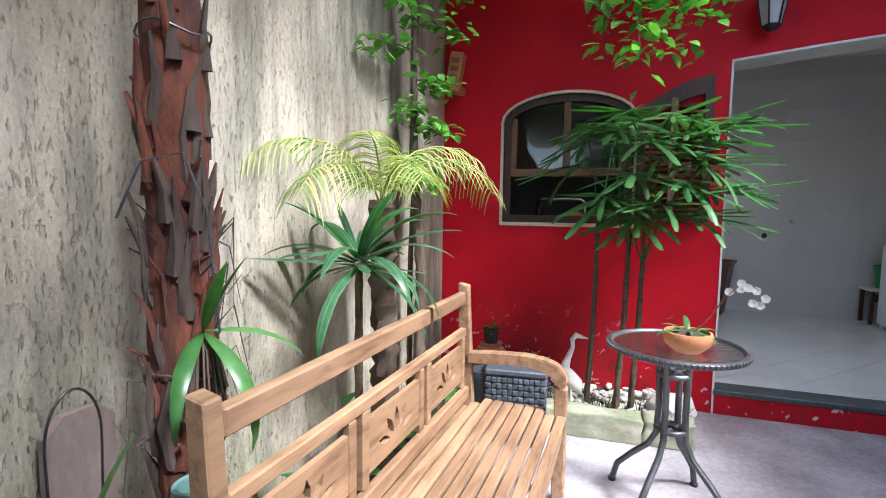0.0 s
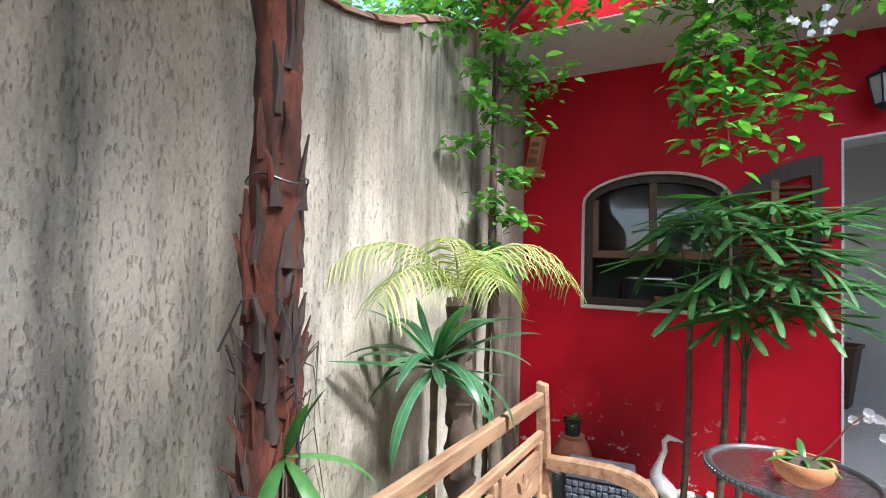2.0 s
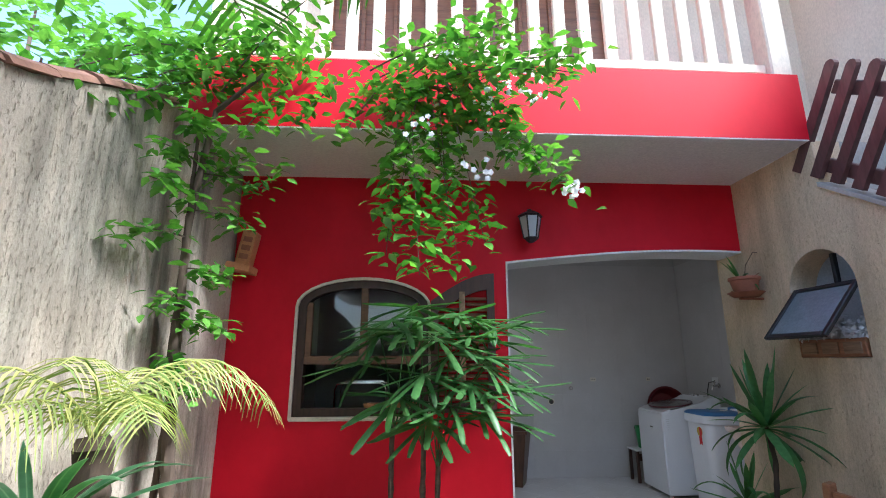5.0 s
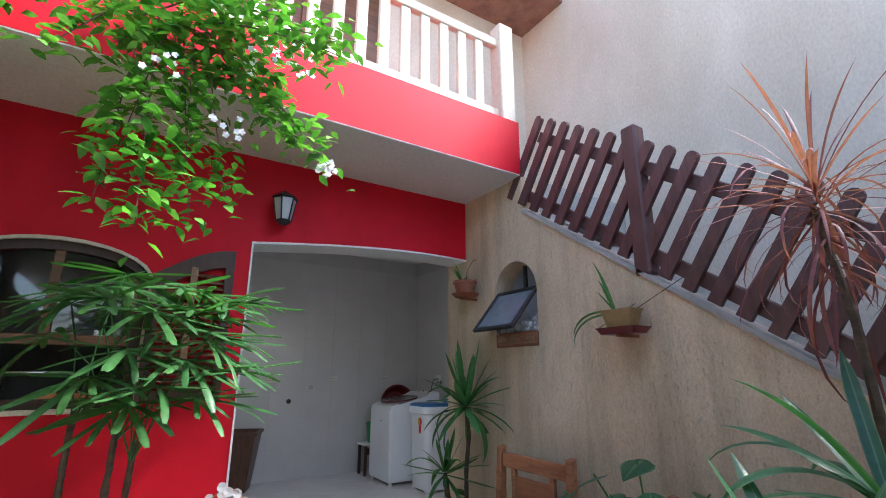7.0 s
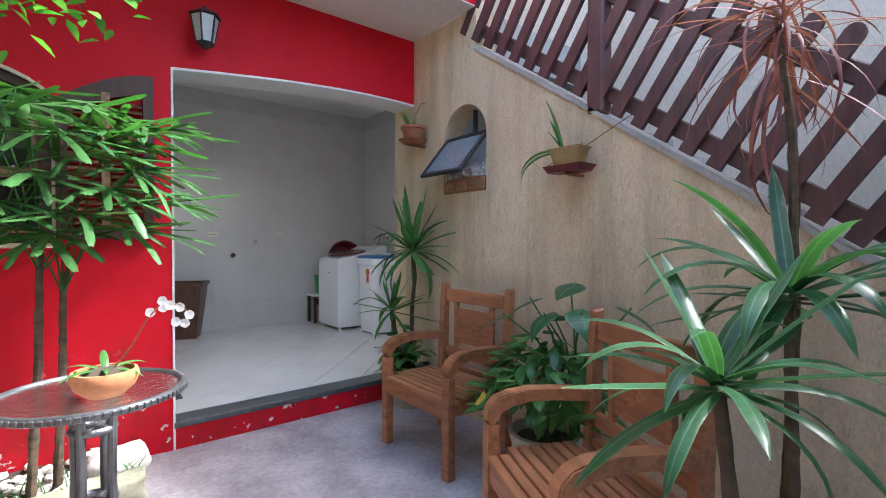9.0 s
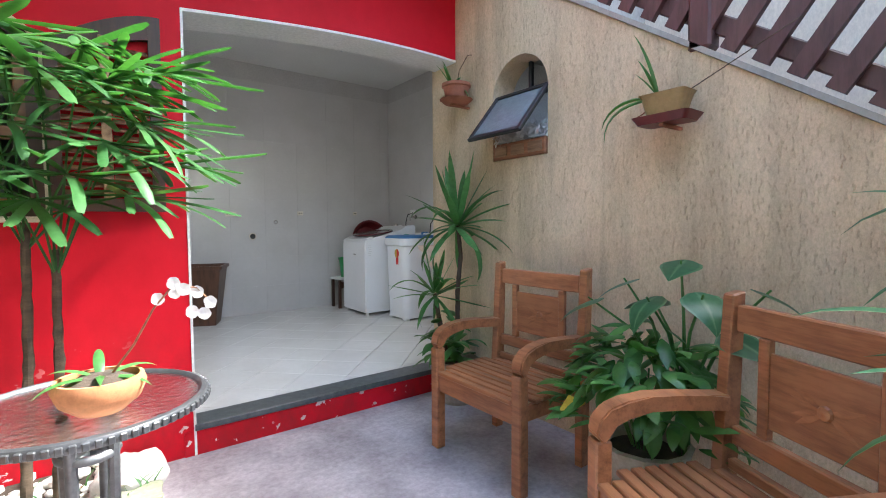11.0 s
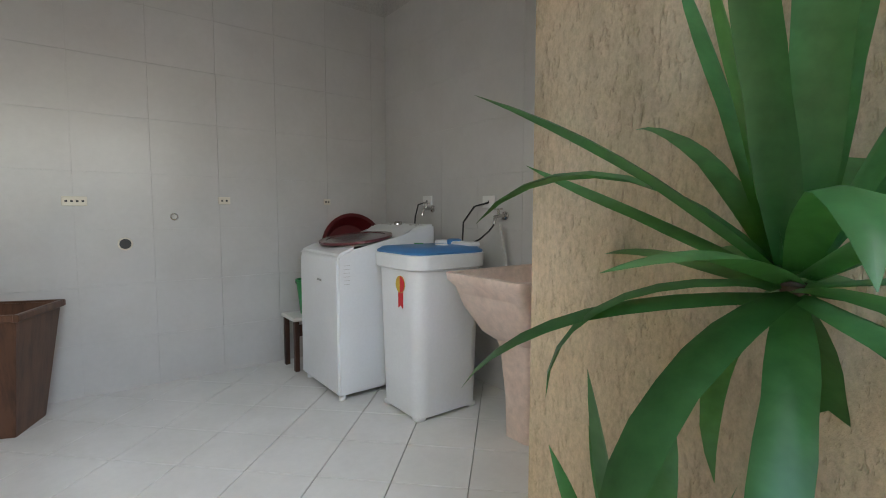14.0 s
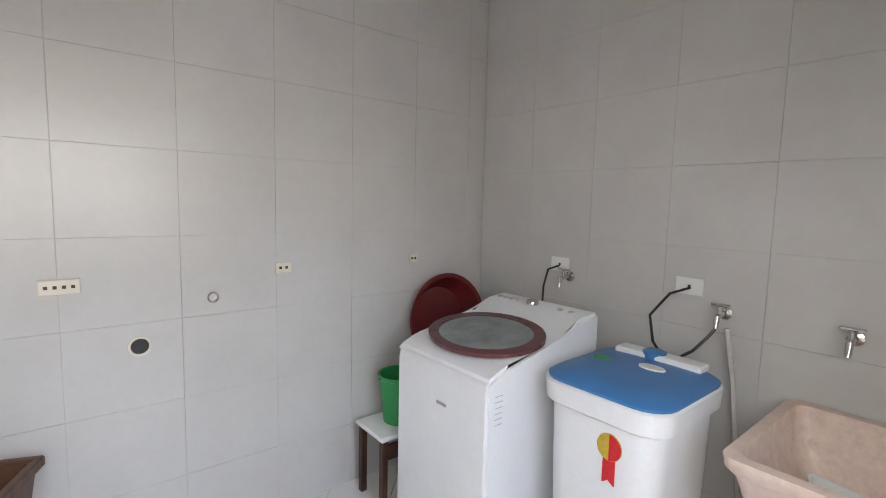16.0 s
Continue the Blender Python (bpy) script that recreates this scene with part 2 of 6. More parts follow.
M = {
    "left": scored_render("left_render", (0.42, 0.36, 0.285), (0.66, 0.60, 0.50), (0.10, 0.105, 0.085), 0.85, True),
    "right": scored_render("right_render", (0.60, 0.455, 0.295), (0.77, 0.61, 0.42), (0.24, 0.19, 0.12), 0.40, False, 0.07),
    "plain_beige": simple("beige_plaster", (0.60, 0.51, 0.39), (0.76, 0.67, 0.54), 0.9, 1.5, (1, 1, 0.5), 60, 0.15),
    "concrete": simple("raw_concrete", (0.30, 0.28, 0.25), (0.48, 0.45, 0.40), 0.9, 2.5, (1, 1, 0.6), 50, 0.3),
    "red": red_paint(),
    "ceiling": simple("ceiling_paint", (0.70, 0.69, 0.66), (0.78, 0.77, 0.74), 0.9, 1.5, (1, 1, 1), 60, 0.08),
    "white": simple("white_paint", (0.74, 0.73, 0.70), (0.82, 0.81, 0.78), 0.7, 3, (1, 1, 1), 60, 0.1),
    "cream": simple("cream_paint", (0.66, 0.57, 0.44), (0.80, 0.71, 0.57), 0.75, 3, (1, 1, 0.4), 50, 0.2),
    "yard": simple("worn_concrete_floor", (0.31, 0.275, 0.29), (0.56, 0.52, 0.54), 0.75, 3.0, (1, 1, 1), 34, 0.4, mott=1.5),
    "wall_tile": simple("glazed_wall_tile", (0.51, 0.495, 0.475), (0.575, 0.56, 0.54), 0.3, 2.0, (1, 1, 1), 26, 0.03, mott=0.2),
    "floor_tile": simple("glazed_floor_tile", (0.68, 0.67, 0.64), (0.78, 0.77, 0.745), 0.2, 2.2, (1, 1, 1), 30, 0.03, mott=0.2),
    "grout": simple("grey_grout", (0.50, 0.485, 0.465), (0.56, 0.545, 0.525), 0.9, 4, (1, 1, 1), 60, 0.2),
    "granite": simple("dark_granite", (0.05, 0.06, 0.065), (0.10, 0.115, 0.12), 0.3, 25, (1, 1, 1), 160, 0.05),
    "pale_wood": wood("weathered_teak", (0.10, 0.046, 0.02), (0.34, 0.205, 0.115), 0.6, (9, 1.0, 9)),
    "brown_wood": wood("oiled_hardwood", (0.15, 0.055, 0.022), (0.40, 0.17, 0.075), 0.42, (9, 1.0, 9)),
    "dark_wood": wood("dark_wood", (0.022, 0.009, 0.006), (0.062, 0.025, 0.014), 0.5, (9, 9, 1.0)),
    "shutter_wood": wood("shutter_wood", (0.07, 0.032, 0.016), (0.17, 0.08, 0.038), 0.5, (1, 9, 9)),
    "rail_wood": wood("painted_rail_wood", (0.055, 0.022, 0.020), (0.12, 0.052, 0.047), 0.5, (8, 8, 1.2)),
    "bin_wood": wood("stained_planter_wood", (0.035, 0.015, 0.009), (0.115, 0.052, 0.028), 0.4, (9, 9, 1.0)),
    "ochre": simple("ochre_glazed_clay", (0.25, 0.16, 0.06), (0.40, 0.27, 0.12), 0.5, 9, (1, 1, 1), 60, 0.2),
    "terracotta": simple("terracotta", (0.50, 0.19, 0.075), (0.64, 0.28, 0.125), 0.75, 8, (1, 1, 1), 70, 0.2),
    "old_terracotta": simple("old_terracotta", (0.26, 0.085, 0.045), (0.40, 0.15, 0.085), 0.8, 9, (1, 1, 1), 70, 0.3),
    "clay_tile": simple("clay_roof_tile", (0.20, 0.10, 0.07), (0.42, 0.22, 0.15), 0.85, 5, (1, 1, 1), 50, 0.4),
    "iron": simple("dark_painted_metal", (0.075, 0.076, 0.08), (0.13, 0.132, 0.138), 0.42, 20, (1, 1, 1), 90, 0.1, 0.6),
    "black": simple("black_metal", (0.012, 0.012, 0.013), (0.03, 0.03, 0.032), 0.4, 20, (1, 1, 1), 90, 0.1),
    "chrome": simple("chrome", (0.55, 0.54, 0.52), (0.72, 0.71, 0.69), 0.18, 20, (1, 1, 1), 90, 0.03, 1.0),
    "appliance": simple("white_enamel", (0.76, 0.77, 0.78), (0.82, 0.83, 0.84), 0.28, 2, (1, 1, 1), 60, 0.01, mott=0.2),
    "blue": simple("blue_plastic", (0.045, 0.17, 0.40), (0.06, 0.21, 0.47), 0.38, 5, (1, 1, 1), 120, 0.05, mott=0.2),
    "bordeaux": simple("translucent_bordeaux", (0.10, 0.030, 0.035), (0.15, 0.05, 0.055), 0.15, 5, (1, 1, 1), 60, 0.02),
    "pink_marble": simple("pink_cast_marble", (0.74, 0.56, 0.47), (0.83, 0.67, 0.58), 0.4, 3.5, (1, 1, 1), 25, 0.06),
    "red_cloth": simple("red_cloth", (0.42, 0.006, 0.014), (0.60, 0.012, 0.025), 0.9, 20, (1, 1, 1), 150, 0.6),
    "red_plastic": simple("dark_red_plastic", (0.10, 0.010, 0.012), (0.15, 0.016, 0.018), 0.35, 6, (1, 1, 1), 80, 0.03),
    "green_plastic": simple("green_plastic", (0.02, 0.25, 0.07), (0.03, 0.32, 0.09), 0.4, 6, (1, 1, 1), 80, 0.03),
    "ivory": simple("ivory_plastic", (0.66, 0.61, 0.50), (0.74, 0.69, 0.58), 0.4, 6, (1, 1, 1), 80, 0.02, mott=0.2),
    "socket_white": simple("white_plastic", (0.74, 0.74, 0.72), (0.80, 0.80, 0.78), 0.35, 6, (1, 1, 1), 80, 0.02, mott=0.2),
    "rattan": simple("dark_grey_rattan", (0.035, 0.04, 0.05), (0.08, 0.09, 0.105), 0.5, 30, (1, 1, 1), 120, 0.2),
    "teal": simple("teal_glazed_ceramic", (0.10, 0.24, 0.23), (0.22, 0.40, 0.37), 0.35, 14, (1, 1, 1), 60, 0.3),
    "stone": simple("weathered_stone", (0.28, 0.25, 0.19), (0.50, 0.46, 0.38), 0.9, 6, (1, 1, 1), 45, 0.5),
    "mossy": simple("mossy_kerb_stone", (0.16, 0.20, 0.10), (0.47, 0.44, 0.34), 0.95, 5, (0.6, 1, 1), 40, 0.8),
    "pebble": simple("white_pebble", (0.50, 0.46, 0.40), (0.76, 0.73, 0.68), 0.6, 9, (1, 1, 1), 60, 0.2),
    "soil": simple("dark_soil", (0.03, 0.022, 0.015), (0.09, 0.065, 0.045), 0.95, 14, (1, 1, 1), 60, 0.9),
    "bark": simple("grey_brown_bark", (0.05, 0.034, 0.024), (0.135, 0.098, 0.07), 0.95, 9, (1, 1, 0.3), 60, 1.0),
    "palm_bark": simple("red_brown_palm_bark", (0.035, 0.016, 0.012), (0.25, 0.068, 0.035), 0.9, 9, (1, 1, 0.4), 75, 1.0, mott=2.2),
    "dead_husk": simple("grey_dead_leaf_base", (0.03, 0.02, 0.016), (0.12, 0.085, 0.07), 0.9, 9, (1, 1, 0.25), 50, 0.9),
    "cane": simple("cane_stem", (0.05, 0.035, 0.022), (0.15, 0.10, 0.06), 0.8, 10, (1, 1, 2.5), 60, 0.7),
    "slate": simple("painted_plaque_board", (0.16, 0.12, 0.105), (0.33, 0.26, 0.235), 0.8, 5, (1, 1, 0.4), 50, 0.3),
    "pink_rug": simple("pink_rug", (0.45, 0.16, 0.17), (0.60, 0.26, 0.27), 0.95, 14, (1, 1, 1), 120, 0.6),
    "petal": simple("white_petal", (0.78, 0.77, 0.74), (0.84, 0.83, 0.81), 0.6, 20, (1, 1, 1), 90, 0.05, mott=0.2),
    "yellow": simple("yellow_leaf", (0.50, 0.33, 0.03), (0.65, 0.48, 0.06), 0.5, 20, (1, 1, 1), 90, 0.05),
    "red_print": simple("red_print", (0.62, 0.015, 0.02), (0.70, 0.02, 0.03), 0.5, 20, (1, 1, 1), 90, 0.01),
    "window_glass": glass_mat("window_glass"),
    "table_glass": glass_mat("hammered_table_glass", (0.92, 0.93, 0.95), 0.18, 0.15),
    "frost": simple("frosted_glass", (0.40, 0.43, 0.46), (0.52, 0.55, 0.58), 0.35, 4, (1, 1, 1), 60, 0.15, mott=0.2),
    "lid_glass": simple("grey_lid_window", (0.16, 0.18, 0.18), (0.30, 0.32, 0.32), 0.12, 7, (1, 1, 1), 60, 0.05, mott=0.2),
    "awning_glass": simple("smoked_blue_glass", (0.16, 0.20, 0.22), (0.24, 0.285, 0.31), 0.12, 4, (1, 1, 1), 60, 0.1),
    "leaf_palm": leaf_mat("rhapis_leaf", (0.03, 0.105, 0.03), (0.075, 0.20, 0.06), 0.42),
    "leaf_drac": leaf_mat("striped_dracaena_leaf", (0.03, 0.11, 0.05), (0.065, 0.18, 0.085), 0.33, (0.11, 0.13, 0.085)),
    "leaf_yucca": leaf_mat("yucca_leaf", (0.045, 0.15, 0.045), (0.13, 0.32, 0.11), 0.35),
    "leaf_broad": leaf_mat("broad_leaf", (0.04, 0.14, 0.035), (0.11, 0.27, 0.08), 0.33),
    "leaf_vine": leaf_mat("vine_leaf", (0.06, 0.20, 0.035), (0.19, 0.43, 0.085), 0.26),
    "leaf_yellow": leaf_mat("yellowing_palm_leaf", (0.17, 0.28, 0.07), (0.52, 0.50, 0.19), 0.5),
    "leaf_red": leaf_mat("red_cordyline_leaf", (0.16, 0.036, 0.052), (0.36, 0.13, 0.15), 0.6),
    "leaf_frond": leaf_mat("palm_frond_leaflet", (0.035, 0.10, 0.02), (0.07, 0.18, 0.035), 0.4),
}


# ---- mesh helpers ----
def emit(name, bm, material, smooth=False):
    me = bpy.data.meshes.new(name)
    bmesh.ops.recalc_face_normals(bm, faces=bm.faces)
    bm.to_mesh(me)
    bm.free()
    me.materials.append(M[material])
    if smooth:
        me.shade_smooth()
        me.set_sharp_from_angle(angle=radians(45))
    return me


def structure(name, bm, material, label, smooth=False):
    return tagged(new(name, emit(name, bm, material, smooth)), label, name.split("_")[0], "", "structure")


def thing(name, at, label, category, turn=0, group="", kind=""):
    e = new(name)
    e.matrix_world = pose(*at, 0, 0, turn)
    e.empty_display_size = 0.1
    return tagged(e, label, category, group, kind)


def part(name, bm, material, parent, label="", smooth=False, kind=""):
    me = bm if isinstance(bm, bpy.types.Mesh) else emit(name, bm, material, smooth)
    ob = new(name, me)
    ob.parent = parent
    return tagged(ob, label, "", "", kind)


def box(bm, lo, hi, bev=0.0, m=None):
    """A box from corner to corner, with chamfered edges where bev is given."""
    m = m or Matrix()
    c = [(a + b) / 2 for a, b in zip(lo, hi)]
    s = [abs(b - a) / 2 for a, b in zip(lo, hi)]
    if not bev:
        v = {(i, j, k): bm.verts.new(m @ Vector((c[0] + i * s[0], c[1] + j * s[1], c[2] + k * s[2]))) for i in (-1, 1) for j in (-1, 1) for k in (-1, 1)}
        for q in (((-1, -1, -1), (-1, -1, 1), (-1, 1, 1), (-1, 1, -1)), ((1, -1, -1), (1, 1, -1), (1, 1, 1), (1, -1, 1)),
                  ((-1, -1, -1), (1, -1, -1), (1, -1, 1), (-1, -1, 1)), ((-1, 1, -1), (-1, 1, 1), (1, 1, 1), (1, 1, -1)),
                  ((-1, -1, -1), (-1, 1, -1), (1, 1, -1), (1, -1, -1)), ((-1, -1, 1), (1, -1, 1), (1, 1, 1), (-1, 1, 1))):
            bm.faces.new([v[p] for p in q])
        return
    b = min(bev, *(x * 0.49 for x in s))
    v = {}
    for i in (-1, 1):
        for j in (-1, 1):
            for k in (-1, 1):
                sg = (i, j, k)
                for ax in range(3):
                    p = [c[n] + sg[n] * (s[n] - (0 if n == ax else b)) for n in range(3)]
                    v[(i, j, k, ax)] = bm.verts.new(m @ Vector(p))
                bm.faces.new([v[(i, j, k, ax)] for ax in range(3)])
    for ax in range(3):
        o = [n for n in range(3) if n != ax]
        for sgn in (-1, 1):
            ring = []
            for a, d in ((-1, -1), (1, -1), (1, 1), (-1, 1)):
                k = [0, 0, 0]
                k[ax], k[o[0]], k[o[1]] = sgn, a, d
                ring.append(v[(*k, ax)])
            bm.faces.new(ring)
        for a in (-1, 1):
            for d in (-1, 1):
                k0, k1 = [0, 0, 0], [0, 0, 0]
                k0[ax], k1[ax] = -1, 1
                k0[o[0]] = k1[o[0]] = a
                k0[o[1]] = k1[o[1]] = d
                bm.faces.new([v[(*k0, o[0])], v[(*k1, o[0])], v[(*k1, o[1])], v[(*k0, o[1])]])


def prism(bm, outline, axis, a, b, m=None):
    """A flat outline (two coordinates in axis order) carried from a to b along axis."""
    m = m or Matrix()
    def at(p, d):
        q = list(p)
        q.insert(axis, d)
        return bm.verts.new(m @ Vector(q))
    lo, hi = [at(p, a) for p in outline], [at(p, b) for p in outline]
    n = len(outline)
    bm.faces.new(lo)
    bm.faces.new(hi[::-1])
    for i in range(n):
        bm.faces.new((lo[i], hi[i], hi[(i + 1) % n], lo[(i + 1) % n]))


def tube(bm, pts, radii, n=8, cap=True, wobble=0.0):
    pts = [Vector(p) for p in pts]
    if isinstance(radii, (int, float)):
        radii = [radii] * len(pts)
    rings = []
    for i, p in enumerate(pts):
        d = (pts[min(i + 1, len(pts) - 1)] - pts[max(i - 1, 0)]).normalized()
        side = d.orthogonal().normalized() if i == 0 else (side - d * side.dot(d)).normalized()
        up = d.cross(side)
        rings.append([bm.verts.new(p + (side * math.cos(2 * math.pi * j / n) + up * math.sin(2 * math.pi * j / n)) * radii[i] * (1 + random.uniform(-wobble, wobble))) for j in range(n)])
    for r, s in zip(rings, rings[1:]):
        for j in range(n):
            bm.faces.new((r[j], r[(j + 1) % n], s[(j + 1) % n], s[j]))
    if cap:
        bm.faces.new(rings[0][::-1])
        bm.faces.new(rings[-1])


def lathe(bm, profile, n=28, sx=1.0, sy=1.0, at=(0, 0, 0), squareness=0.0):
    """A profile of (radius, height) turned round the upright axis; squareness pulls the round towards a rounded square."""
    rings = []
    for r, z in profile:
        ring = []
        for j in range(n):
            a = 2 * math.pi * j / n
            c, s = math.cos(a), math.sin(a)
            k = 1 + squareness * (1 / max(abs(c), abs(s)) - 1)
            ring.append(bm.verts.new((at[0] + r * c * sx * k, at[1] + r * s * sy * k, at[2] + z)))
        rings.append(ring)
    for r, s in zip(rings, rings[1:]):
        for j in range(n):
            bm.faces.new((r[j], r[(j + 1) % n], s[(j + 1) % n], s[j]))
    bm.faces.new(rings[0][::-1])
    bm.faces.new(rings[-1])


def arch(x0, x1, z0, spring, top, n=14):
    """Outline of an arched opening, from the foot up and over."""
    c, h = (x0 + x1) / 2, (x1 - x0) / 2
    pts = [(x0, z0)]
    for i in range(n + 1):
        a = math.pi * (1 - i / n)
        pts.append((c + h * math.cos(a), spring + (top - spring) * math.sin(a)))
    pts.append((x1, z0))
    return pts


def wall_with_holes(bm, outline, holes, axis, a, b):
    """An extruded outline with real holes through it, filled by triangulation."""
    def at(p, d):
        q = list(p)
        q.insert(axis, d)
        return bm.verts.new(q)
    for d in (a, b):
        edges = []
        for loop in (outline, *holes):
            vs = [at(p, d) for p in loop]
            edges += [bm.edges.new((vs[i], vs[(i + 1) % len(vs)])) for i in range(len(vs))]
        bmesh.ops.triangle_fill(bm, use_beauty=True, use_dissolve=False, edges=edges)
    for loop in (outline, *holes):
        n = len(loop)
        for i in range(n):
            p, q = loop[i], loop[(i + 1) % n]
            bm.faces.new((at(p, a), at(q, a), at(q, b), at(p, b)))
    bmesh.ops.remove_doubles(bm, verts=bm.verts, dist=0.0005)


def blade(bm, spine, widths, across, fold=0.25, uv=None):
    """A leaf along a spine: two halves folded along the midrib."""
    layer = bm.loops.layers.uv.verify()
    pts = [Vector(p) for p in spine]
    rows = []
    for i, (p, w) in enumerate(zip(pts, widths)):
        d = (pts[min(i + 1, len(pts) - 1)] - pts[max(i - 1, 0)]).normalized()
        s = Vector(across)
        s = s - d * s.dot(d)
        s = s.normalized() if s.length > 1e-4 else d.orthogonal().normalized()
        nrm = s.cross(d)
        rows.append([bm.verts.new(p - s * w + nrm * w * fold), bm.verts.new(p), bm.verts.new(p + s * w + nrm * w * fold)])
    for i, (r, q) in enumerate(zip(rows, rows[1:])):
        for k in (0, 1):
            f = bm.faces.new((r[k], r[k + 1], q[k + 1], q[k]))
            f.smooth = True
            for lp, (u, t) in zip(f.loops, ((k / 2, i), (k / 2 + 0.5, i), (k / 2 + 0.5, i + 1), (k / 2, i + 1))):
                lp[layer].uv = (u, t / len(rows))


# ---- the yard and house ----
FLOOR2 = 0.16

bm = bmesh.new()
box(bm, (-60, -60, -0.6), (60, 60, -0.31))
structure("ground", bm, "concrete", "wide plain concrete ground round the house")

bm = bmesh.new()
box(bm, (0.5, -4.0, -0.3), (5.79, 4.9, 0.0))
structure("floor", bm, "yard", "worn grey painted concrete yard floor")

# boundary wall: its top rises towards the house
bm = bmesh.new()
top = [(-4.2, 2.44), (2.6, 2.46), (2.85, 2.49), (3.13, 2.57), (3.54, 2.77), (4.15, 3.02)]
prism(bm, [(-4.2, -0.3), *top, (5.15, 3.02), (5.15, -0.3)], 0, 0.52, 0.70)
for v in bm.verts:
    v.co.x += 0.055 + 0.032 * (v.co.y - 1.0) if v.co.x > 0.6 else 0
structure("wall_west", bm, "left", "tall beige combed-render boundary wall with grey mould streaks")

bm = bmesh.new()
RISE = 1.40 / 2.03
def stair_line(y):
    return 2.68 + (y - 4.23) * RISE
hole = [(p[0], p[1]) for p in arch(4.035, 4.505, 1.62, 2.02, 2.26)]
wall_with_holes(bm, [(-1.2, -0.3), (-1.2, 0.3), (0.8, stair_line(0.8)), (4.145, stair_line(4.145)), (4.145, 2.92), (5.19, 2.92), (5.19, -0.3)], [hole], 0, 4.56, 4.74)
structure("wall_east", bm, "right", "beige combed-render wall under the outside stairs")

# red wall with the arched window and the wide opening
bm = bmesh.new()
door_hole = [(2.785, -0.3), (2.785, 2.30)] + [(2.785 + (4.56 - 2.785) * i / 12, 2.30 + 0.105 * math.sin(math.pi * 0.62 * i / 12) / math.sin(math.pi * 0.5)) for i in range(1, 13)]
win_hole = arch(1.335, 2.24, 1.245, 1.97, 2.165)
wall_with_holes(bm, [(0.75, -0.3), (0.75, 2.92), (4.56, 2.92)] + door_hole[::-1], [win_hole], 1, 4.9, 5.15)
structure("wall_north", bm, "red", "bright red painted house wall with arched window")

# plaster lining of the wide opening
bm = bmesh.new()
ins = [(x + (0.012 if i < 2 else 0), z - (0.014 if i > 0 else 0)) for i, (x, z) in enumerate(door_hole)]
outer = [(x + (-0.0 if i < 2 else 0), z) for i, (x, z) in enumerate(door_hole)]
for (p0, p1), (q0, q1) in zip(zip(ins, ins[1:]), zip(outer, outer[1:])):
    prism(bm, [p0, p1, q1, q0], 1, 4.893, 5.16)
structure("trim", bm, "white", "white plaster lining of the wide opening")

# balcony slab, soffit
bm = bmesh.new()
box(bm, (0.82, 4.145, 2.93), (4.56, 4.165, 3.38))
box(bm, (0.82, 4.165, 3.34), (4.56, 5.4, 3.38))
structure("balcony_front", bm, "red", "red painted balcony edge beam")
bm = bmesh.new()
box(bm, (0.82, 4.147, 2.922), (4.56, 4.9, 2.93))
structure("ceiling_soffit", bm, "ceiling", "white painted underside of the balcony")
bm = bmesh.new()
box(bm, (0.5, 5.15, 3.10), (5.95, 8.12, 3.38))
structure("ceiling", bm, "ceiling", "white painted laundry ceiling")
bm = bmesh.new()
box(bm, (0.82, 4.9, 2.92), (4.74, 5.15, 3.34))
structure("wall_lintel", bm, "plain_beige", "beige beam above the red wall")

# upper storey
bm = bmesh.new()
wall_with_holes(bm, [(0.4, 3.38), (0.4, 5.9), (6.2, 5.9), (6.2, 3.38)], [[(1.3, 3.42), (1.3, 5.5), (3.95, 5.5), (3.95, 3.42)]], 1, 5.4, 5.6)
structure("wall_upper", bm, "plain_beige", "beige upper storey wall above the balcony")
# brown boards stand in for the shade seen between the balusters
bm = bmesh.new()
box(bm, (1.3, 5.5, 3.42), (3.95, 5.54, 5.5))
for i in range(9):
    box(bm, (1.3 + i * 0.3, 5.475, 3.42), (1.34 + i * 0.3, 5.5, 5.5), 0.004)
structure("door_upper", bm, "shutter_wood", "brown boarded doors put in for the brown shade behind the balustrade")
bm = bmesh.new()
box(bm, (0.3, 4.7, 5.6), (6.2, 8.2, 5.75))
structure("roof", bm, "clay_tile", "projecting roof over the balcony")
bm = bmesh.new()
wall_with_holes(bm, [(-4.2, -0.3), (-4.2, 4.4), (1.5, 4.4), (4.2, 5.9), (8.2, 5.9), (8.2, -0.3)], [], 0, 5.832, 5.99)
structure("wall_neighbour", bm, "plain_beige", "tall beige wall behind the outside stairs")
bm = bmesh.new()
box(bm, (0.4, -4.2, -0.3), (5.79, -4.0, 1.9))
structure("wall_south", bm, "plain_beige", "plain beige wall closing the yard")

# unseen slab, added only to shade the near wall and plants
bm = bmesh.new()
box(bm, (0.4, -4.2, 3.0), (5.83, 1.3, 3.16))
structure("ceiling_porch", bm, "white", "plain white slab, unseen, added to shade the near end of the yard")

# outside stairs behind the sloping wall
bm = bmesh.new()
n_steps = 18
prism(bm, [(-0.7, -0.3)] + [q for i in range(n_steps) for q in ((-0.7 + i * 0.27, stair_line(-0.7 + i * 0.27) - 0.05), (-0.7 + (i + 1) * 0.27, stair_line(-0.7 + i * 0.27) - 0.05))] + [(-0.7 + n_steps * 0.27, stair_line(-0.7 + n_steps * 0.27) - 0.35), (0.4, -0.3)], 0, 4.742, 5.83)
# added slab past the top step, keeps daylight out of the niche
box(bm, (4.742, 4.165, 2.62), (5.83, 5.05, 2.93))
structure("stairs", bm, "concrete", "concrete outside stairs rising to the balcony, with an added slab darkening the niche")
bm = bmesh.new()
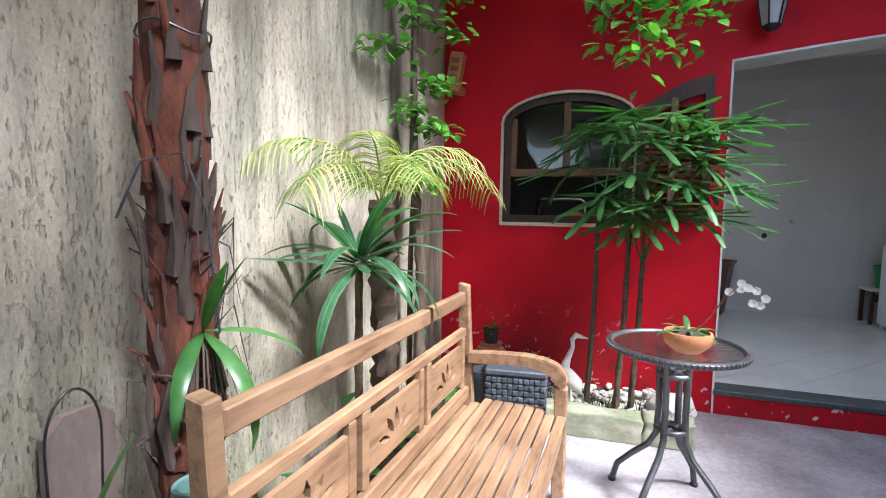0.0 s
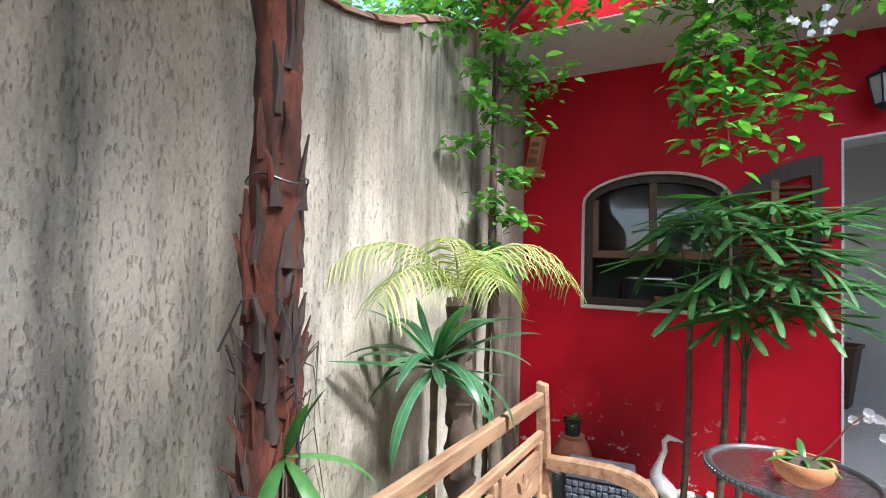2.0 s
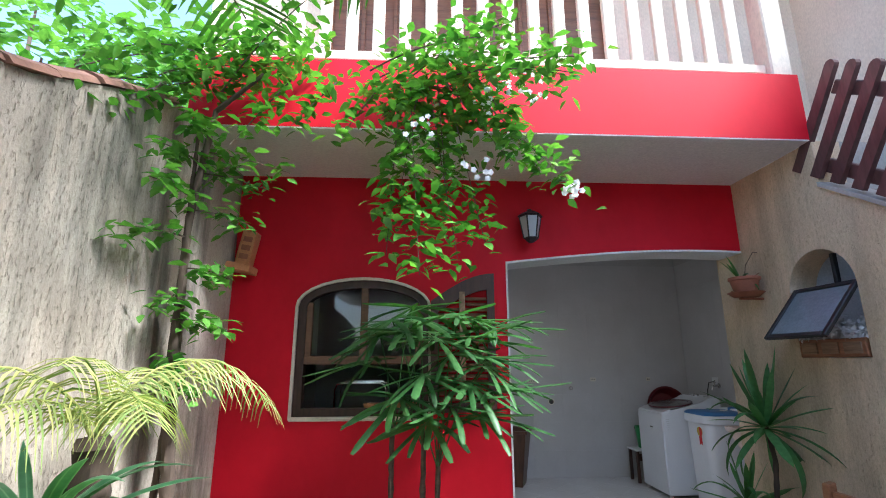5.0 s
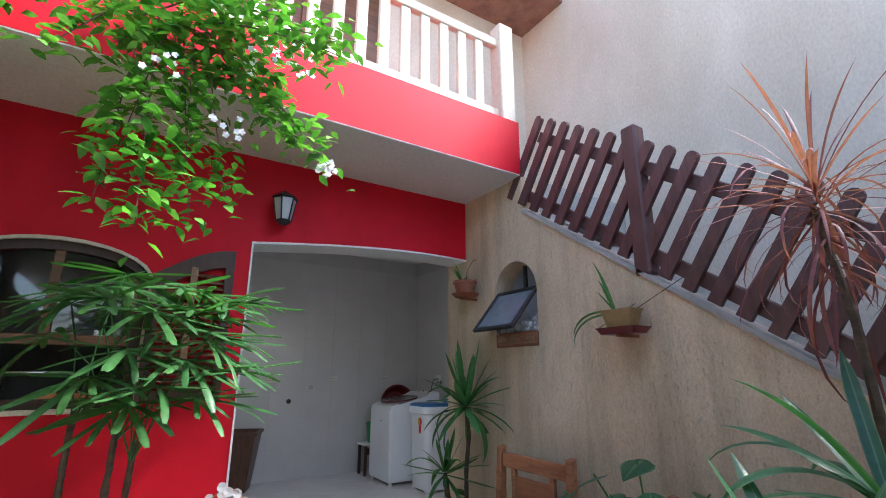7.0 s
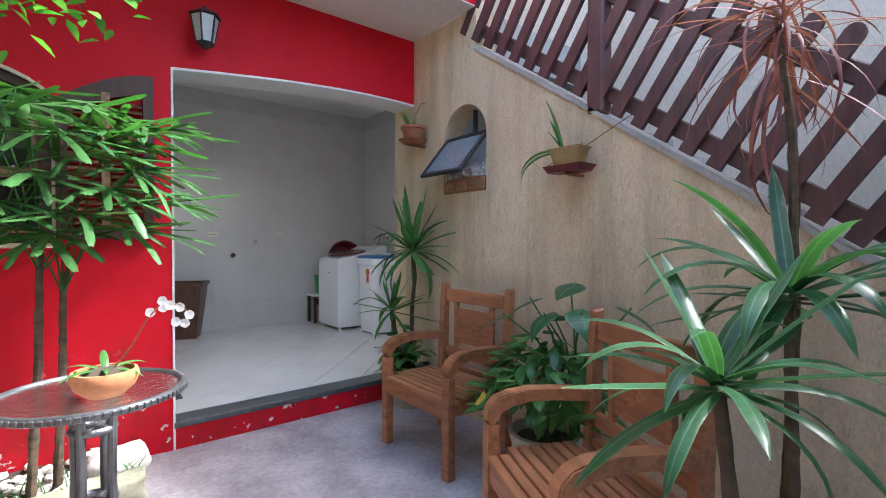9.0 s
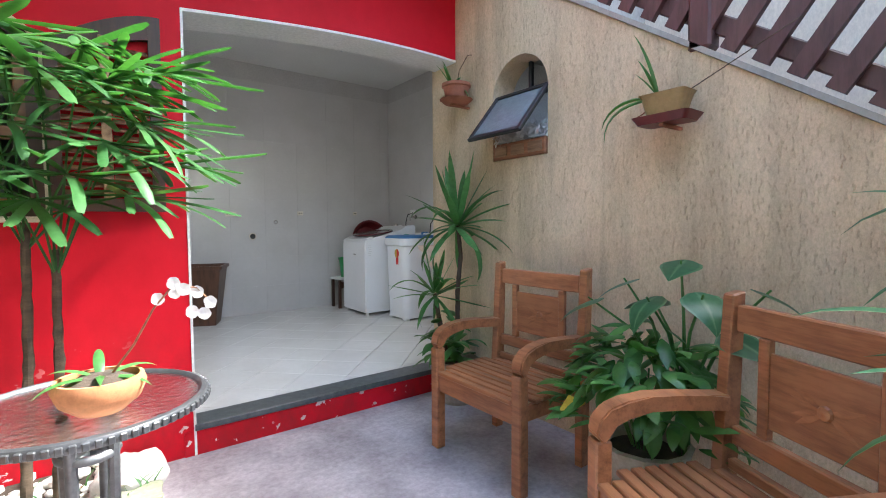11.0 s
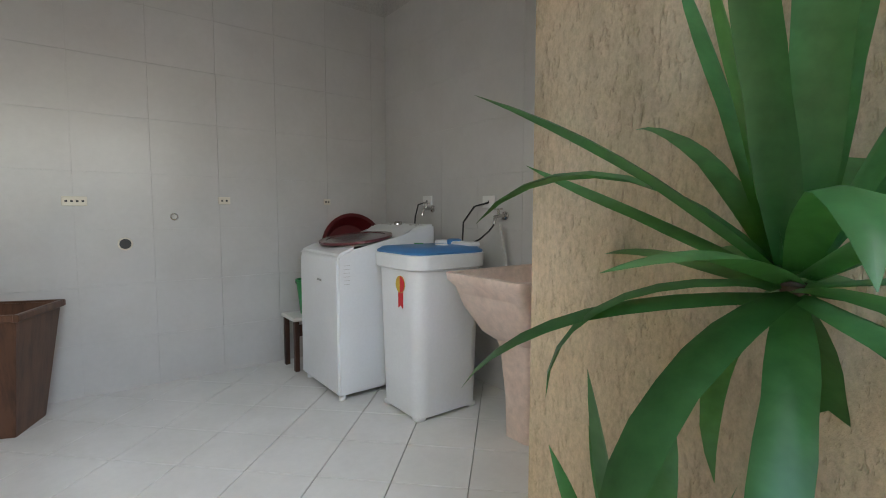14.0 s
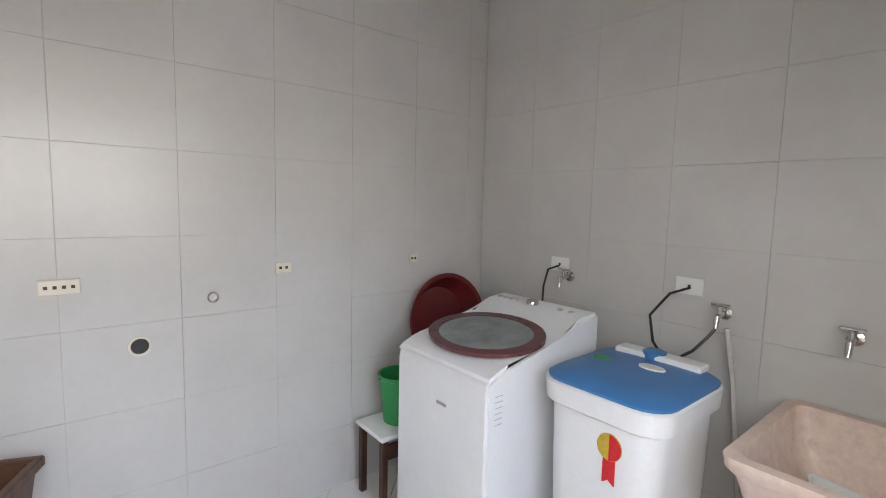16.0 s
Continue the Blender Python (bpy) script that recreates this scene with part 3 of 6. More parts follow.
prism(bm, [(-0.9, stair_line(-0.9) + 0.002), (4.145, stair_line(4.145) + 0.002), (4.145, stair_line(4.145) + 0.03), (-0.9, stair_line(-0.9) + 0.03)], 0, 4.545, 4.75)
structure("trim_slope", bm, "concrete", "weathered grey cement capping along the stair wall")

# laundry shell
bm = bmesh.new()
box(bm, (0.75, 4.905, -0.3), (5.95, 8.1, FLOOR2 - 0.012))
structure("floor_laundry", bm, "grout", "grouted laundry floor bed")
bm = bmesh.new()
box(bm, (0.4, 7.968, -0.3), (5.95, 8.12, 3.10))
wall_back = structure("wall_back", bm, "grout", "laundry back wall clad in glazed tiles")
bm = bmesh.new()
box(bm, (5.797, 5.1, -0.3), (5.83, 7.975, 3.10))
wall_side = structure("wall_side", bm, "grout", "laundry side wall clad in glazed tiles")
bm = bmesh.new()
box(bm, (2.60, 5.15, -0.3), (2.79, 5.36, 3.10))
box(bm, (2.60, 5.36, 2.26), (2.79, 6.22, 3.10))
box(bm, (2.74, 6.22, -0.3), (2.915, 7.975, 3.10))
structure("wall_inner", bm, "white", "white laundry wall with a dark framed doorway")
bm = bmesh.new()
box(bm, (4.74, 5.05, -0.3), (5.805, 5.19, 3.10))
structure("wall_return", bm, "white", "white return wall of the laundry")
bm = bmesh.new()
box(bm, (0.5, 5.15, -0.3), (0.86, 7.975, 3.10))
structure("wall_room", bm, "white", "far wall of the dim inner room")

# added wall: blocks light from the doorway so the window looks dark
bm = bmesh.new()
box(bm, (2.27, 5.15, -0.3), (2.33, 7.97, 3.10))
structure("wall_partition", bm, "white", "thin wall added to block the doorway's light from the inner room")

# dark wood lining of the doorway
frame_ob = thing("door_1", (2.83, 5.79, FLOOR2), "dark stained wooden door lining with worn foot", "door", 0, "", "structure")
for nm, lo, hi in (("jamb", (-0.12, -0.43, 0), (-0.035, -0.385, 2.10)), ("jamb", (-0.12, 0.385, 0), (0.075, 0.428, 2.10)), ("head", (-0.12, -0.43, 2.055), (-0.035, 0.385, 2.098))):
    b = bmesh.new()
    box(b, lo, hi, 0.006)
    part(nm, b, "dark_wood", frame_ob)
bm = bmesh.new()
box(bm, (2.735, 5.37, FLOOR2 - 0.01), (2.92, 6.21, FLOOR2 + 0.006), 0.002)
structure("sill_doorway", bm, "granite", "dark stone doorway sill")

# granite threshold
bm = bmesh.new()
box(bm, (2.79, 4.885, FLOOR2 - 0.03), (4.555, 5.06, FLOOR2 + 0.004), 0.003)
structure("threshold", bm, "granite", "dark granite threshold strip of the laundry")
bm = bmesh.new()
box(bm, (2.74, 4.894, -0.02), (4.555, 4.906, FLOOR2 - 0.031))
structure("riser", bm, "red", "scuffed red painted step riser with chipped white spots")


# ---- window and shutter ----
win = thing("window_1", (1.7875, 4.9, 1.245), "dark wooden arched window with half-open sash", "window", 0, "", "structure")
def arch_ring(b, x0, x1, z0, sp, tp, w, y0, y1):
    o, i = arch(x0, x1, z0, sp, tp), arch(x0 + w, x1 - w, z0 + w, sp, tp - w)
    o, i = o + [o[0]], i + [i[0]]
    for (p0, p1), (q0, q1) in zip(zip(o, o[1:]), zip(i, i[1:])):
        prism(b, [p0, p1, q1, q0], 1, y0, y1)
b = bmesh.new()
arch_ring(b, -0.465, 0.465, -0.012, 0.725, 0.932, 0.018, -0.014, 0.01)
part("surround", b, "plain_beige", win, "thin pale plaster edge round the window")
b = bmesh.new()
arch_ring(b, -0.45, 0.45, 0.002, 0.725, 0.917, 0.055, 0.02, 0.10)
part("window_frame", b, "dark_wood", win)
for nm, lo, hi in (("mullion", (-0.025, 0.035, 0.36), (0.025, 0.08, 0.87)), ("crossbar", (-0.40, 0.03, 0.34), (0.40, 0.085, 0.395)), ("stile", (-0.40, 0.035, 0.39), (-0.355, 0.08, 0.76)), ("stile", (0.355, 0.035, 0.39), (0.40, 0.08, 0.76))):
    b = bmesh.new()
    box(b, lo, hi, 0.004)
    part(nm, b, "shutter_wood", win)
for sx in (-1, 1):
    b = bmesh.new()
    pts = [(0.025 * sx, 0.39), (0.355 * sx, 0.39), (0.355 * sx, 0.76)] + [(sx * (0.355 - 0.33 * i / 6), 0.76 + 0.105 * math.sin(math.pi / 2 * i / 6)) for i in range(1, 7)]
    prism(b, pts if sx > 0 else pts[::-1], 1, 0.055, 0.06)
    g = part("pane", b, "window_glass", win, "clear reflecting glass")
    g.visible_shadow = False
b = bmesh.new()
box(b, (-0.46, -0.02, -0.02), (0.46, 0.24, 0.0), 0.004)
part("window_sill", b, "plain_beige", win)

sh = thing("shutter", (2.25, 4.885, 1.275), "open brown louvred half-arch wooden shutter", "shutter")
def sh_top(x):
    return 0.735 + 0.195 * math.sin(math.pi / 2 * min(1, max(0, x / 0.44)))
b = bmesh.new()
for x0, x1 in ((0, 0.05), (0.39, 0.44)):
    prism(b, [(x0, 0), (x1, 0), (x1, sh_top(x1)), (x0, sh_top(x0))], 1, -0.035, 0.0)
prism(b, [(0.05, 0), (0.39, 0), (0.39, 0.06), (0.05, 0.06)], 1, -0.033, -0.002)
xs = [0.05 + 0.34 * i / 8 for i in range(9)]
prism(b, [(x, sh_top(x) - 0.11) for x in xs] + [(x, sh_top(x)) for x in xs[::-1]], 1, -0.033, -0.002)
part("shutter_frame", b, "dark_wood", sh)
b = bmesh.new()
box(b, (0.195, -0.036, 0.06), (0.235, -0.001, 0.80), 0.003)
part("centre_stile", b, "pale_wood", sh, "paler orange-brown middle stile")
slat = bmesh.new()
box(slat, (-0.0725, -0.016, -0.004), (0.0725, 0.016, 0.004), 0.001, pose(0, 0, 0, 38))
slat = emit("slat", slat, "shutter_wood")
for i in range(19):
    for x in (0.1225, 0.3125):
        z = 0.085 + i * 0.037
        if z < sh_top(x) - 0.13:
            part("slat", slat, "", sh).location = (x, -0.018, z)


# ---- balustrade and stair rail ----
bal = thing("balcony_balustrade", (2.7, 4.24, 3.38), "cream painted wooden balcony balustrade with upright slats", "balustrade")
for z0, z1 in ((0.045, 0.115), (0.70, 0.78)):
    b = bmesh.new()
    box(b, (-1.88, -0.03, z0), (1.72, 0.03, z1), 0.008)
    part("rail", b, "cream", bal)
b = bmesh.new()
box(b, (-0.038, -0.02, 0.115), (0.038, 0.02, 0.70), 0.006)
me = emit("slat", b, "cream")
for i in range(21):
    part("slat", me, "", bal).location = (-1.82 + i * 0.168, 0, 0)
b = bmesh.new()
box(b, (1.72, -0.07, 0.0), (1.86, 0.07, 0.92), 0.01)
part("post", b, "cream", bal)

rail = thing("stair_railing", (4.60, 3.2, stair_line(3.2) + 0.03), "dark brown wooden stair railing with round-topped pickets", "railing")
SLOPE = math.degrees(math.atan(RISE))
tilt = pose(0, 0, 0, SLOPE)
for z0, z1 in ((0.06, 0.14), (0.50, 0.58)):
    b = bmesh.new()
    box(b, (-0.012, -4.2, z0), (0.033, 1.30, z1), 0.006, tilt)
    part("rail", b, "rail_wood", rail)
b = bmesh.new()
outline = [(-0.035, 0.02), (0.035, 0.02)] + [(0.035 * math.cos(a), 0.655 + 0.035 * math.sin(a)) for a in [math.pi * i / 6 for i in range(7)]]
prism(b, outline, 0, -0.045, -0.014, tilt)
me = emit("picket", b, "rail_wood")
step = Vector((0, math.cos(radians(SLOPE)), math.sin(radians(SLOPE)))) * 0.148
for i in range(-28, 10):
    part("picket", me, "", rail).location = step * i
for y in (-0.02, -2.1):
    b = bmesh.new()
    box(b, (-0.055, y - 0.05, y * RISE - 0.02), (0.045, y + 0.05, y * RISE + 0.90), 0.012)
    part("post", b, "rail_wood", rail)


# ---- niche window with flower box ----
nw = thing("window_2", (4.56, 4.27, 1.62), "small arched opening with tilted black-framed awning pane", "window", 0, "", "structure")
awn = pose(0.03, 0, 0.42, 0, 40)
b = bmesh.new()
for lo, hi in (((-0.012, -0.225, -0.40), (0.012, -0.195, 0)), ((-0.012, 0.195, -0.40), (0.012, 0.225, 0)), ((-0.012, -0.195, -0.03), (0.012, 0.195, 0)), ((-0.012, -0.195, -0.40), (0.012, 0.195, -0.37))):
    box(b, lo, hi, 0.003, awn)
part("sash", b, "black", nw, "black metal awning sash pushed open")
b = bmesh.new()
box(b, (-0.003, -0.2, -0.375), (0.003, 0.2, -0.025), 0, awn)
part("pane", b, "awning_glass", nw, "bluish frosted glass pane")
b = bmesh.new()
box(b, (0.10, -0.232, 0.40), (0.13, 0.232, 0.435), 0.003)
box(b, (0.10, -0.012, 0.43), (0.13, 0.012, 0.62), 0.003)
part("window_frame", b, "black", nw)

fb = thing("flower_box", (4.60, 4.27, 1.622), "small wooden flower box with carved panels and white flowers", "planter")
b = bmesh.new()
box(b, (-0.05, -0.225, 0), (0.06, 0.225, 0.105), 0.006)
part("box_body", b, "brown_wood", fb)
for i in range(3):
    b = bmesh.new()
    y = -0.145 + i * 0.145
    box(b, (-0.058, y - 0.055, 0.02), (-0.049, y + 0.055, 0.085), 0.006)
    part("panel", b, "pale_wood", fb)
b = bmesh.new()
for i in range(420):
    p = Vector((random.uniform(-0.06, 0.06), random.uniform(-0.22, 0.22), 0.11 + abs(random.gauss(0, 0.045))))
    for k in range(3):
        d = Vector((random.gauss(0, 1), random.gauss(0, 1), random.gauss(0, 1))).normalized() * 0.024
        blade(b, [p, p + d * 0.6, p + d], [0.001, 0.012, 0.004], (random.random(), random.random(), 0.3))
part("flowers", b, "petal", fb, "dense little white artificial flowers", kind="stuff")


# ---- garden furniture ----
def carved_panel(b, w, h, m):
    """Panel with a cut-out fan: a frame of strips round leaf-shaped gaps."""
    outline = [(-w / 2, -h / 2), (w / 2, -h / 2), (w / 2, h / 2), (-w / 2, h / 2)]
    holes = []
    for a, r0, r1, wd in ((90, 0.022, 0.106, 0.019), (52, 0.028, 0.112, 0.017), (128, 0.028, 0.112, 0.017), (16, 0.045, 0.125, 0.015), (164, 0.045, 0.125, 0.015)):
        c, s = math.cos(radians(a)), math.sin(radians(a))
        pts = [(r0, 0), (r0 * 0.65 + r1 * 0.35, -wd * 0.8), (r0 * 0.35 + r1 * 0.65, -wd * 0.8), (r1, 0), (r0 * 0.35 + r1 * 0.65, wd * 0.8), (r0 * 0.65 + r1 * 0.35, wd * 0.8)]
        holes.append([(c * x - s * y, s * x + c * y - h * 0.27) for x, y in pts])
    t = bmesh.new()
    wall_with_holes(t, outline, holes, 0, -0.009, 0.009)
    t.transform(m)
    me = bpy.data.meshes.new("tmp")
    t.to_mesh(me)
    t.free()
    b.from_mesh(me)
    bpy.data.meshes.remove(me)


def arm_outline():
    """Side view of a scrolled armrest: depth from the back post, height."""
    up = [(0.0, 0.655), (0.08, 0.66), (0.18, 0.668), (0.28, 0.672), (0.36, 0.665), (0.42, 0.645), (0.455, 0.61), (0.465, 0.565)]
    low = [(0.435, 0.53), (0.425, 0.565), (0.405, 0.595), (0.36, 0.615), (0.28, 0.625), (0.18, 0.622), (0.08, 0.612), (0.0, 0.602)]
    return up + low


def garden_seat(name, at, turn, label, group, width, bays, material, panel_carved):
    """Seat with its back along the local y axis at x = 0; it faces +x."""
    s = thing(name, at, label, "bench" if bays > 1 else "chair", turn, group)
    hw = width / 2
    for sgn in (-1, 1):
        b = bmesh.new()
        y = sgn * (hw - 0.03)
        prism(b, [(0.02, 0), (0.075, 0), (0.075, 0.40), (0.045, 0.975), (-0.005, 0.985), (0.015, 0.40)], 1, y - 0.022, y + 0.022)
        bmesh.ops.bevel(b, geom=list(b.edges), offset=0.005, segments=1, affect="EDGES")
        part("back_post", b, material, s)
        b = bmesh.new()
        box(b, (0.46, y - 0.029, 0), (0.515, y + 0.029, 0.545), 0.006)
        part("front_leg", b, material, s)
        b = bmesh.new()
        prism(b, [(x + 0.05, z) for x, z in arm_outline()], 1, y - 0.032, y + 0.032)
        bmesh.ops.bevel(b, geom=list(b.edges), offset=0.006, segments=2, affect="EDGES")
        part("armrest", b, material, s, smooth=True)
        b = bmesh.new()
        box(b, (0.07, y - 0.014, 0.33), (0.47, y + 0.014, 0.40), 0.004)
        part("side_rail", b, material, s)
    for nm, lo, hi in (("top_rail", (0.005, -hw + 0.06, 0.885 if bays > 1 else 0.86), (0.04, hw - 0.06, 0.945)),
                       ("middle_rail", (0.014, -hw + 0.06, 0.735), (0.045, hw - 0.06, 0.775)) if bays > 1 else ("middle_rail", (0.02, -hw + 0.06, 0.50), (0.05, hw - 0.06, 0.56)),
                       ("bottom_rail", (0.03, -hw + 0.06, 0.435), (0.062, hw - 0.06, 0.495)) if bays > 1 else ("bottom_rail", (0.03, -hw + 0.06, 0.42), (0.062, hw - 0.06, 0.455)),
                       ("front_apron", (0.475, -hw + 0.06, 0.315), (0.505, hw - 0.06, 0.405)), ("back_apron", (0.03, -hw + 0.06, 0.315), (0.06, hw - 0.06, 0.40))):
        b = bmesh.new()
        box(b, lo, hi, 0.005)
        part(nm, b, material, s)
    z0, z1 = (0.495, 0.735) if bays > 1 else (0.56, 0.86)
    inner = width - 0.12
    bay = inner / bays
    xb = 0.032
    for i in range(bays + (1 if bays > 1 else 0)):
        for k in (-1, 1):
            if bays > 1:
                y = -inner / 2 + i * bay + k * 0.035
                if abs(y) > inner / 2:
                    continue
            else:
                y = k * 0.165
            b = bmesh.new()
            box(b, (xb - 0.014, y - 0.018, z0), (xb + 0.014, y + 0.018, z1), 0.004)
            part("upright", b, material, s)
    for i in range(bays):
        b = bmesh.new()
        pw = bay - 0.11 if bays > 1 else 0.295
        ph = 0.17 if bays > 1 else 0.225
        m = Matrix.Translation((xb, -inner / 2 + (i + 0.5) * bay, (z0 + z1) / 2))
        if panel_carved:
            carved_panel(b, pw, ph, m)
            part("panel", b, material, s, "panel with fretwork fan of leaf-shaped cuts")
        else:
            box(b, (-0.008, -pw / 2, -ph / 2), (0.008, pw / 2, ph / 2), 0.003, m)
            pn = part("panel", b, material, s, "solid panel with a carved flower spray")
            c = bmesh.new()
            lathe(c, [(0.002, 0), (0.022, 0.001), (0.018, 0.008), (0.005, 0.011)], 10)
            c.transform(m @ pose(0.008, 0.02, 0.0, 0, 90))
            part("rosette", c, material, pn)
            for a in (20, 155, 170, 200, 215, 330):
                c = bmesh.new()
                d = Vector((0, math.cos(radians(a)), math.sin(radians(a))))
                p = m @ Vector((0.0085, 0.02, 0))
                blade(c, [p + d * 0.015, p + d * 0.05 + Vector((0.006, 0, 0)), p + d * 0.10], [0.004, 0.011, 0.002], (0, -d.z, d.y), 0.3)
                part("carved_leaf", c, material, pn)
    ns = 9
    for i in range(ns):
        x = 0.075 + i * (0.45 / ns)
        b = bmesh.new()
        box(b, (x, -hw + (0.062 if x > 0.40 or x < 0.09 else 0.002), 0.405), (x + 0.041, hw - (0.062 if x > 0.40 or x < 0.09 else 0.002), 0.425), 0.004)
        part("seat_slat", b, material, s)
    return s


bench = garden_seat("garden_bench", (1.355, 2.85, 0), -3.5, "pale weathered teak bench with fretwork back panels", "", 1.54, 3, "pale_wood", True)
chair = garden_seat("garden_chair", (4.345, 3.89, 0), 180, "warm brown hardwood armchair with carved back panel", "brown armchairs", 0.66, 1, "brown_wood", False)
copy_thing(chair, pose(3.915, 2.535, 0, 0, 0, 154))

# round bistro table
tb = thing("bistro_table", (2.36, 3.69, 0), "dark metal bistro table with rippled glass top", "table")
b = bmesh.new()
lathe(b, [(0.262, 0.741), (0.262, 0.749)], 40)
part("glass_top", b, "table_glass", tb, "rippled translucent glass").visible_shadow = False
b = bmesh.new()
ring = [(0.27 * math.cos(2 * math.pi * i / 40), 0.27 * math.sin(2 * math.pi * i / 40), 0.742) for i in range(41)]
tube(b, ring, 0.0145, 8, False)
part("rim", b, "iron", tb, smooth=True)
b = bmesh.new()
for i in range(80):
    a = 2 * math.pi * i / 80
    box(b, (0.279, -0.007, 0.733), (0.288, 0.007, 0.751), 0.002, pose(0, 0, 0, 0, 0, math.degrees(a)))
part("rim_weave", b, "iron", tb, kind="stuff")
for k in range(4):
    a = math.pi / 4 + k * math.pi / 2 + 0.2
    c, s = math.cos(a), math.sin(a)
    prof = [(0.085, 0.735), (0.065, 0.70), (0.06, 0.45), (0.065, 0.33), (0.10, 0.26), (0.18, 0.18), (0.25, 0.10), (0.275, 0.012)]
    b = bmesh.new()
    tube(b, [(r * c, r * s, z) for r, z in prof], 0.014, 8)
    lg = part("leg", b, "iron", tb, smooth=True)
    b = bmesh.new()
    lathe(b, [(0.018, 0.0), (0.018, 0.015), (0.012, 0.02)], 10, at=(0.275 * c, 0.275 * s, 0))
    part("foot", b, "black", lg)
for z in (0.37, 0.62):
    b = bmesh.new()
    ring = [(0.062 * math.cos(2 * math.pi * i / 16), 0.062 * math.sin(2 * math.pi * i / 16), z) for i in range(17)]
    tube(b, ring, 0.012, 8, False)
    box(b, (-0.06, -0.012, z - 0.008), (0.06, 0.012, z + 0.008), 0.003, pose(0, 0, 0, 0, 0, 56))
    box(b, (-0.06, -0.012, z - 0.008), (0.06, 0.012, z + 0.008), 0.003, pose(0, 0, 0, 0, 0, -34))
    part("collar", b, "iron", tb, smooth=True)


# ---- laundry things ----
# washing machine: front faces -x, sloping top with round lid
wm = thing("washing_machine", (5.225, 7.24, FLOOR2), "white top-loading washing machine with bordeaux-rimmed lid", "washing machine")
b = bmesh.new()
prism(b, [(-0.35, 0.035), (-0.35, 0.84), (-0.335, 0.865), (0.33, 0.90), (0.33, 0.035)], 1, -0.29, 0.29)
bmesh.ops.bevel(b, geom=[e for e in b.edges], offset=0.012, segments=2, affect="EDGES")
part("body", b, "appliance", wm, smooth=True)
b = bmesh.new()
prism(b, [(-0.355, 0.845), (-0.345, 0.875), (-0.25, 0.915), (0.10, 0.965), (0.20, 1.03), (0.345, 1.045), (0.345, 0.86), (-0.33, 0.845)], 1, -0.295, 0.295)
bmesh.ops.bevel(b, geom=[e for e in b.edges], offset=0.014, segments=2, affect="EDGES")
top = part("top_panel", b, "appliance", wm, smooth=True)
slope = pose(-0.085, 0, 0.946, 0, -8.3)
b = bmesh.new()
n = 36
for i in range(n):
    a0, a1 = 2 * math.pi * i / n, 2 * math.pi * (i + 1) / n
    def rr(a, r):
        return (r * math.cos(a) * 0.84, r * math.sin(a) * 1.1)
    prism(b, [rr(a0, 0.215), rr(a0, 0.265), rr(a1, 0.265), rr(a1, 0.215)], 2, 0, 0.016, slope)
part("lid_rim", b, "bordeaux", top, "dark bordeaux lid rim")
b = bmesh.new()
prism(b, [(0.215 * math.cos(2 * math.pi * i / n) * 0.84, 0.215 * math.sin(2 * math.pi * i / n) * 1.1) for i in range(n)], 2, 0.004, 0.012, slope)
part("lid_window", b, "lid_glass", top, "clear greyish lid window")
b = bmesh.new()
lathe(b, [(0.03, 0), (0.03, 0.012), (0.024, 0.024), (0.006, 0.026)], 20)
b.transform(pose(0.255, 0.02, 1.035, 0, 3))
part("dial", b, "chrome", top, smooth=True)
for y in (-0.2, -0.14, 0.12, 0.16, 0.2, 0.24):
    b = bmesh.new()
    box(b, (0.25, y - 0.012, 1.034), (0.275, y + 0.012, 1.043), 0.003)
    part("button", b, "grout", top)
b = bmesh.new()
box(b, (-0.353, -0.06, 0.70), (-0.349, 0.0, 0.712))
part("badge", b, "chrome", wm)
b = bmesh.new()
for i in range(6):
    box(b, (-0.34 + 0.0, -0.2925, 0.0), (-0.30, -0.2905, 0.002), 0, pose(0.03, 0, 0.70 + i * 0.022))
part("sticker_bars", b, "grout", wm, "small grey printed bars")
for x in (-0.31, 0.29):
    for y in (-0.25, 0.25):
        b = bmesh.new()
        lathe(b, [(0.022, 0), (0.022, 0.02), (0.015, 0.036)], 10, at=(x, y, 0))
        part("foot", b, "socket_white", wm)

# small semi-automatic washer
tk = thing("twin_tub_washer", (5.30, 6.63, FLOOR2), "white plastic tub washer with bright blue lid", "washing machine")
def rounded(hx, hy, r, n=5, taper=0.0):
    pts = []
    for cx, cy, a0 in ((hx - r, hy - r, 0), (-hx + r, hy - r, 90), (-hx + r, -hy + r, 180), (hx - r, -hy + r, 270)):
        for i in range(n + 1):
            a = radians(a0 + 90 * i / n)
            pts.append((cx + r * math.cos(a), cy + r * math.sin(a)))
    return pts
def loft(b, sections):
    rings = [[b.verts.new((x, y, z)) for x, y in pts] for pts, z in sections]
    for r, s in zip(rings, rings[1:]):
        for j in range(len(r)):
            b.faces.new((r[j], r[(j + 1) % len(r)], s[(j + 1) % len(s)], s[j]))
    b.faces.new(rings[0][::-1])
    b.faces.new(rings[-1])
b = bmesh.new()
loft(b, [(rounded(0.215, 0.19, 0.07), 0.02), (rounded(0.225, 0.20, 0.08), 0.3), (rounded(0.24, 0.215, 0.09), 0.80)])
part("tub", b, "appliance", tk, smooth=True)
b = bmesh.new()
loft(b, [(rounded(0.246, 0.222, 0.09), 0.79), (rounded(0.262, 0.238, 0.1), 0.80), (rounded(0.265, 0.242, 0.1), 0.868), (rounded(0.255, 0.232, 0.1), 0.876)])
part("collar", b, "appliance", tk, smooth=True)
b = bmesh.new()
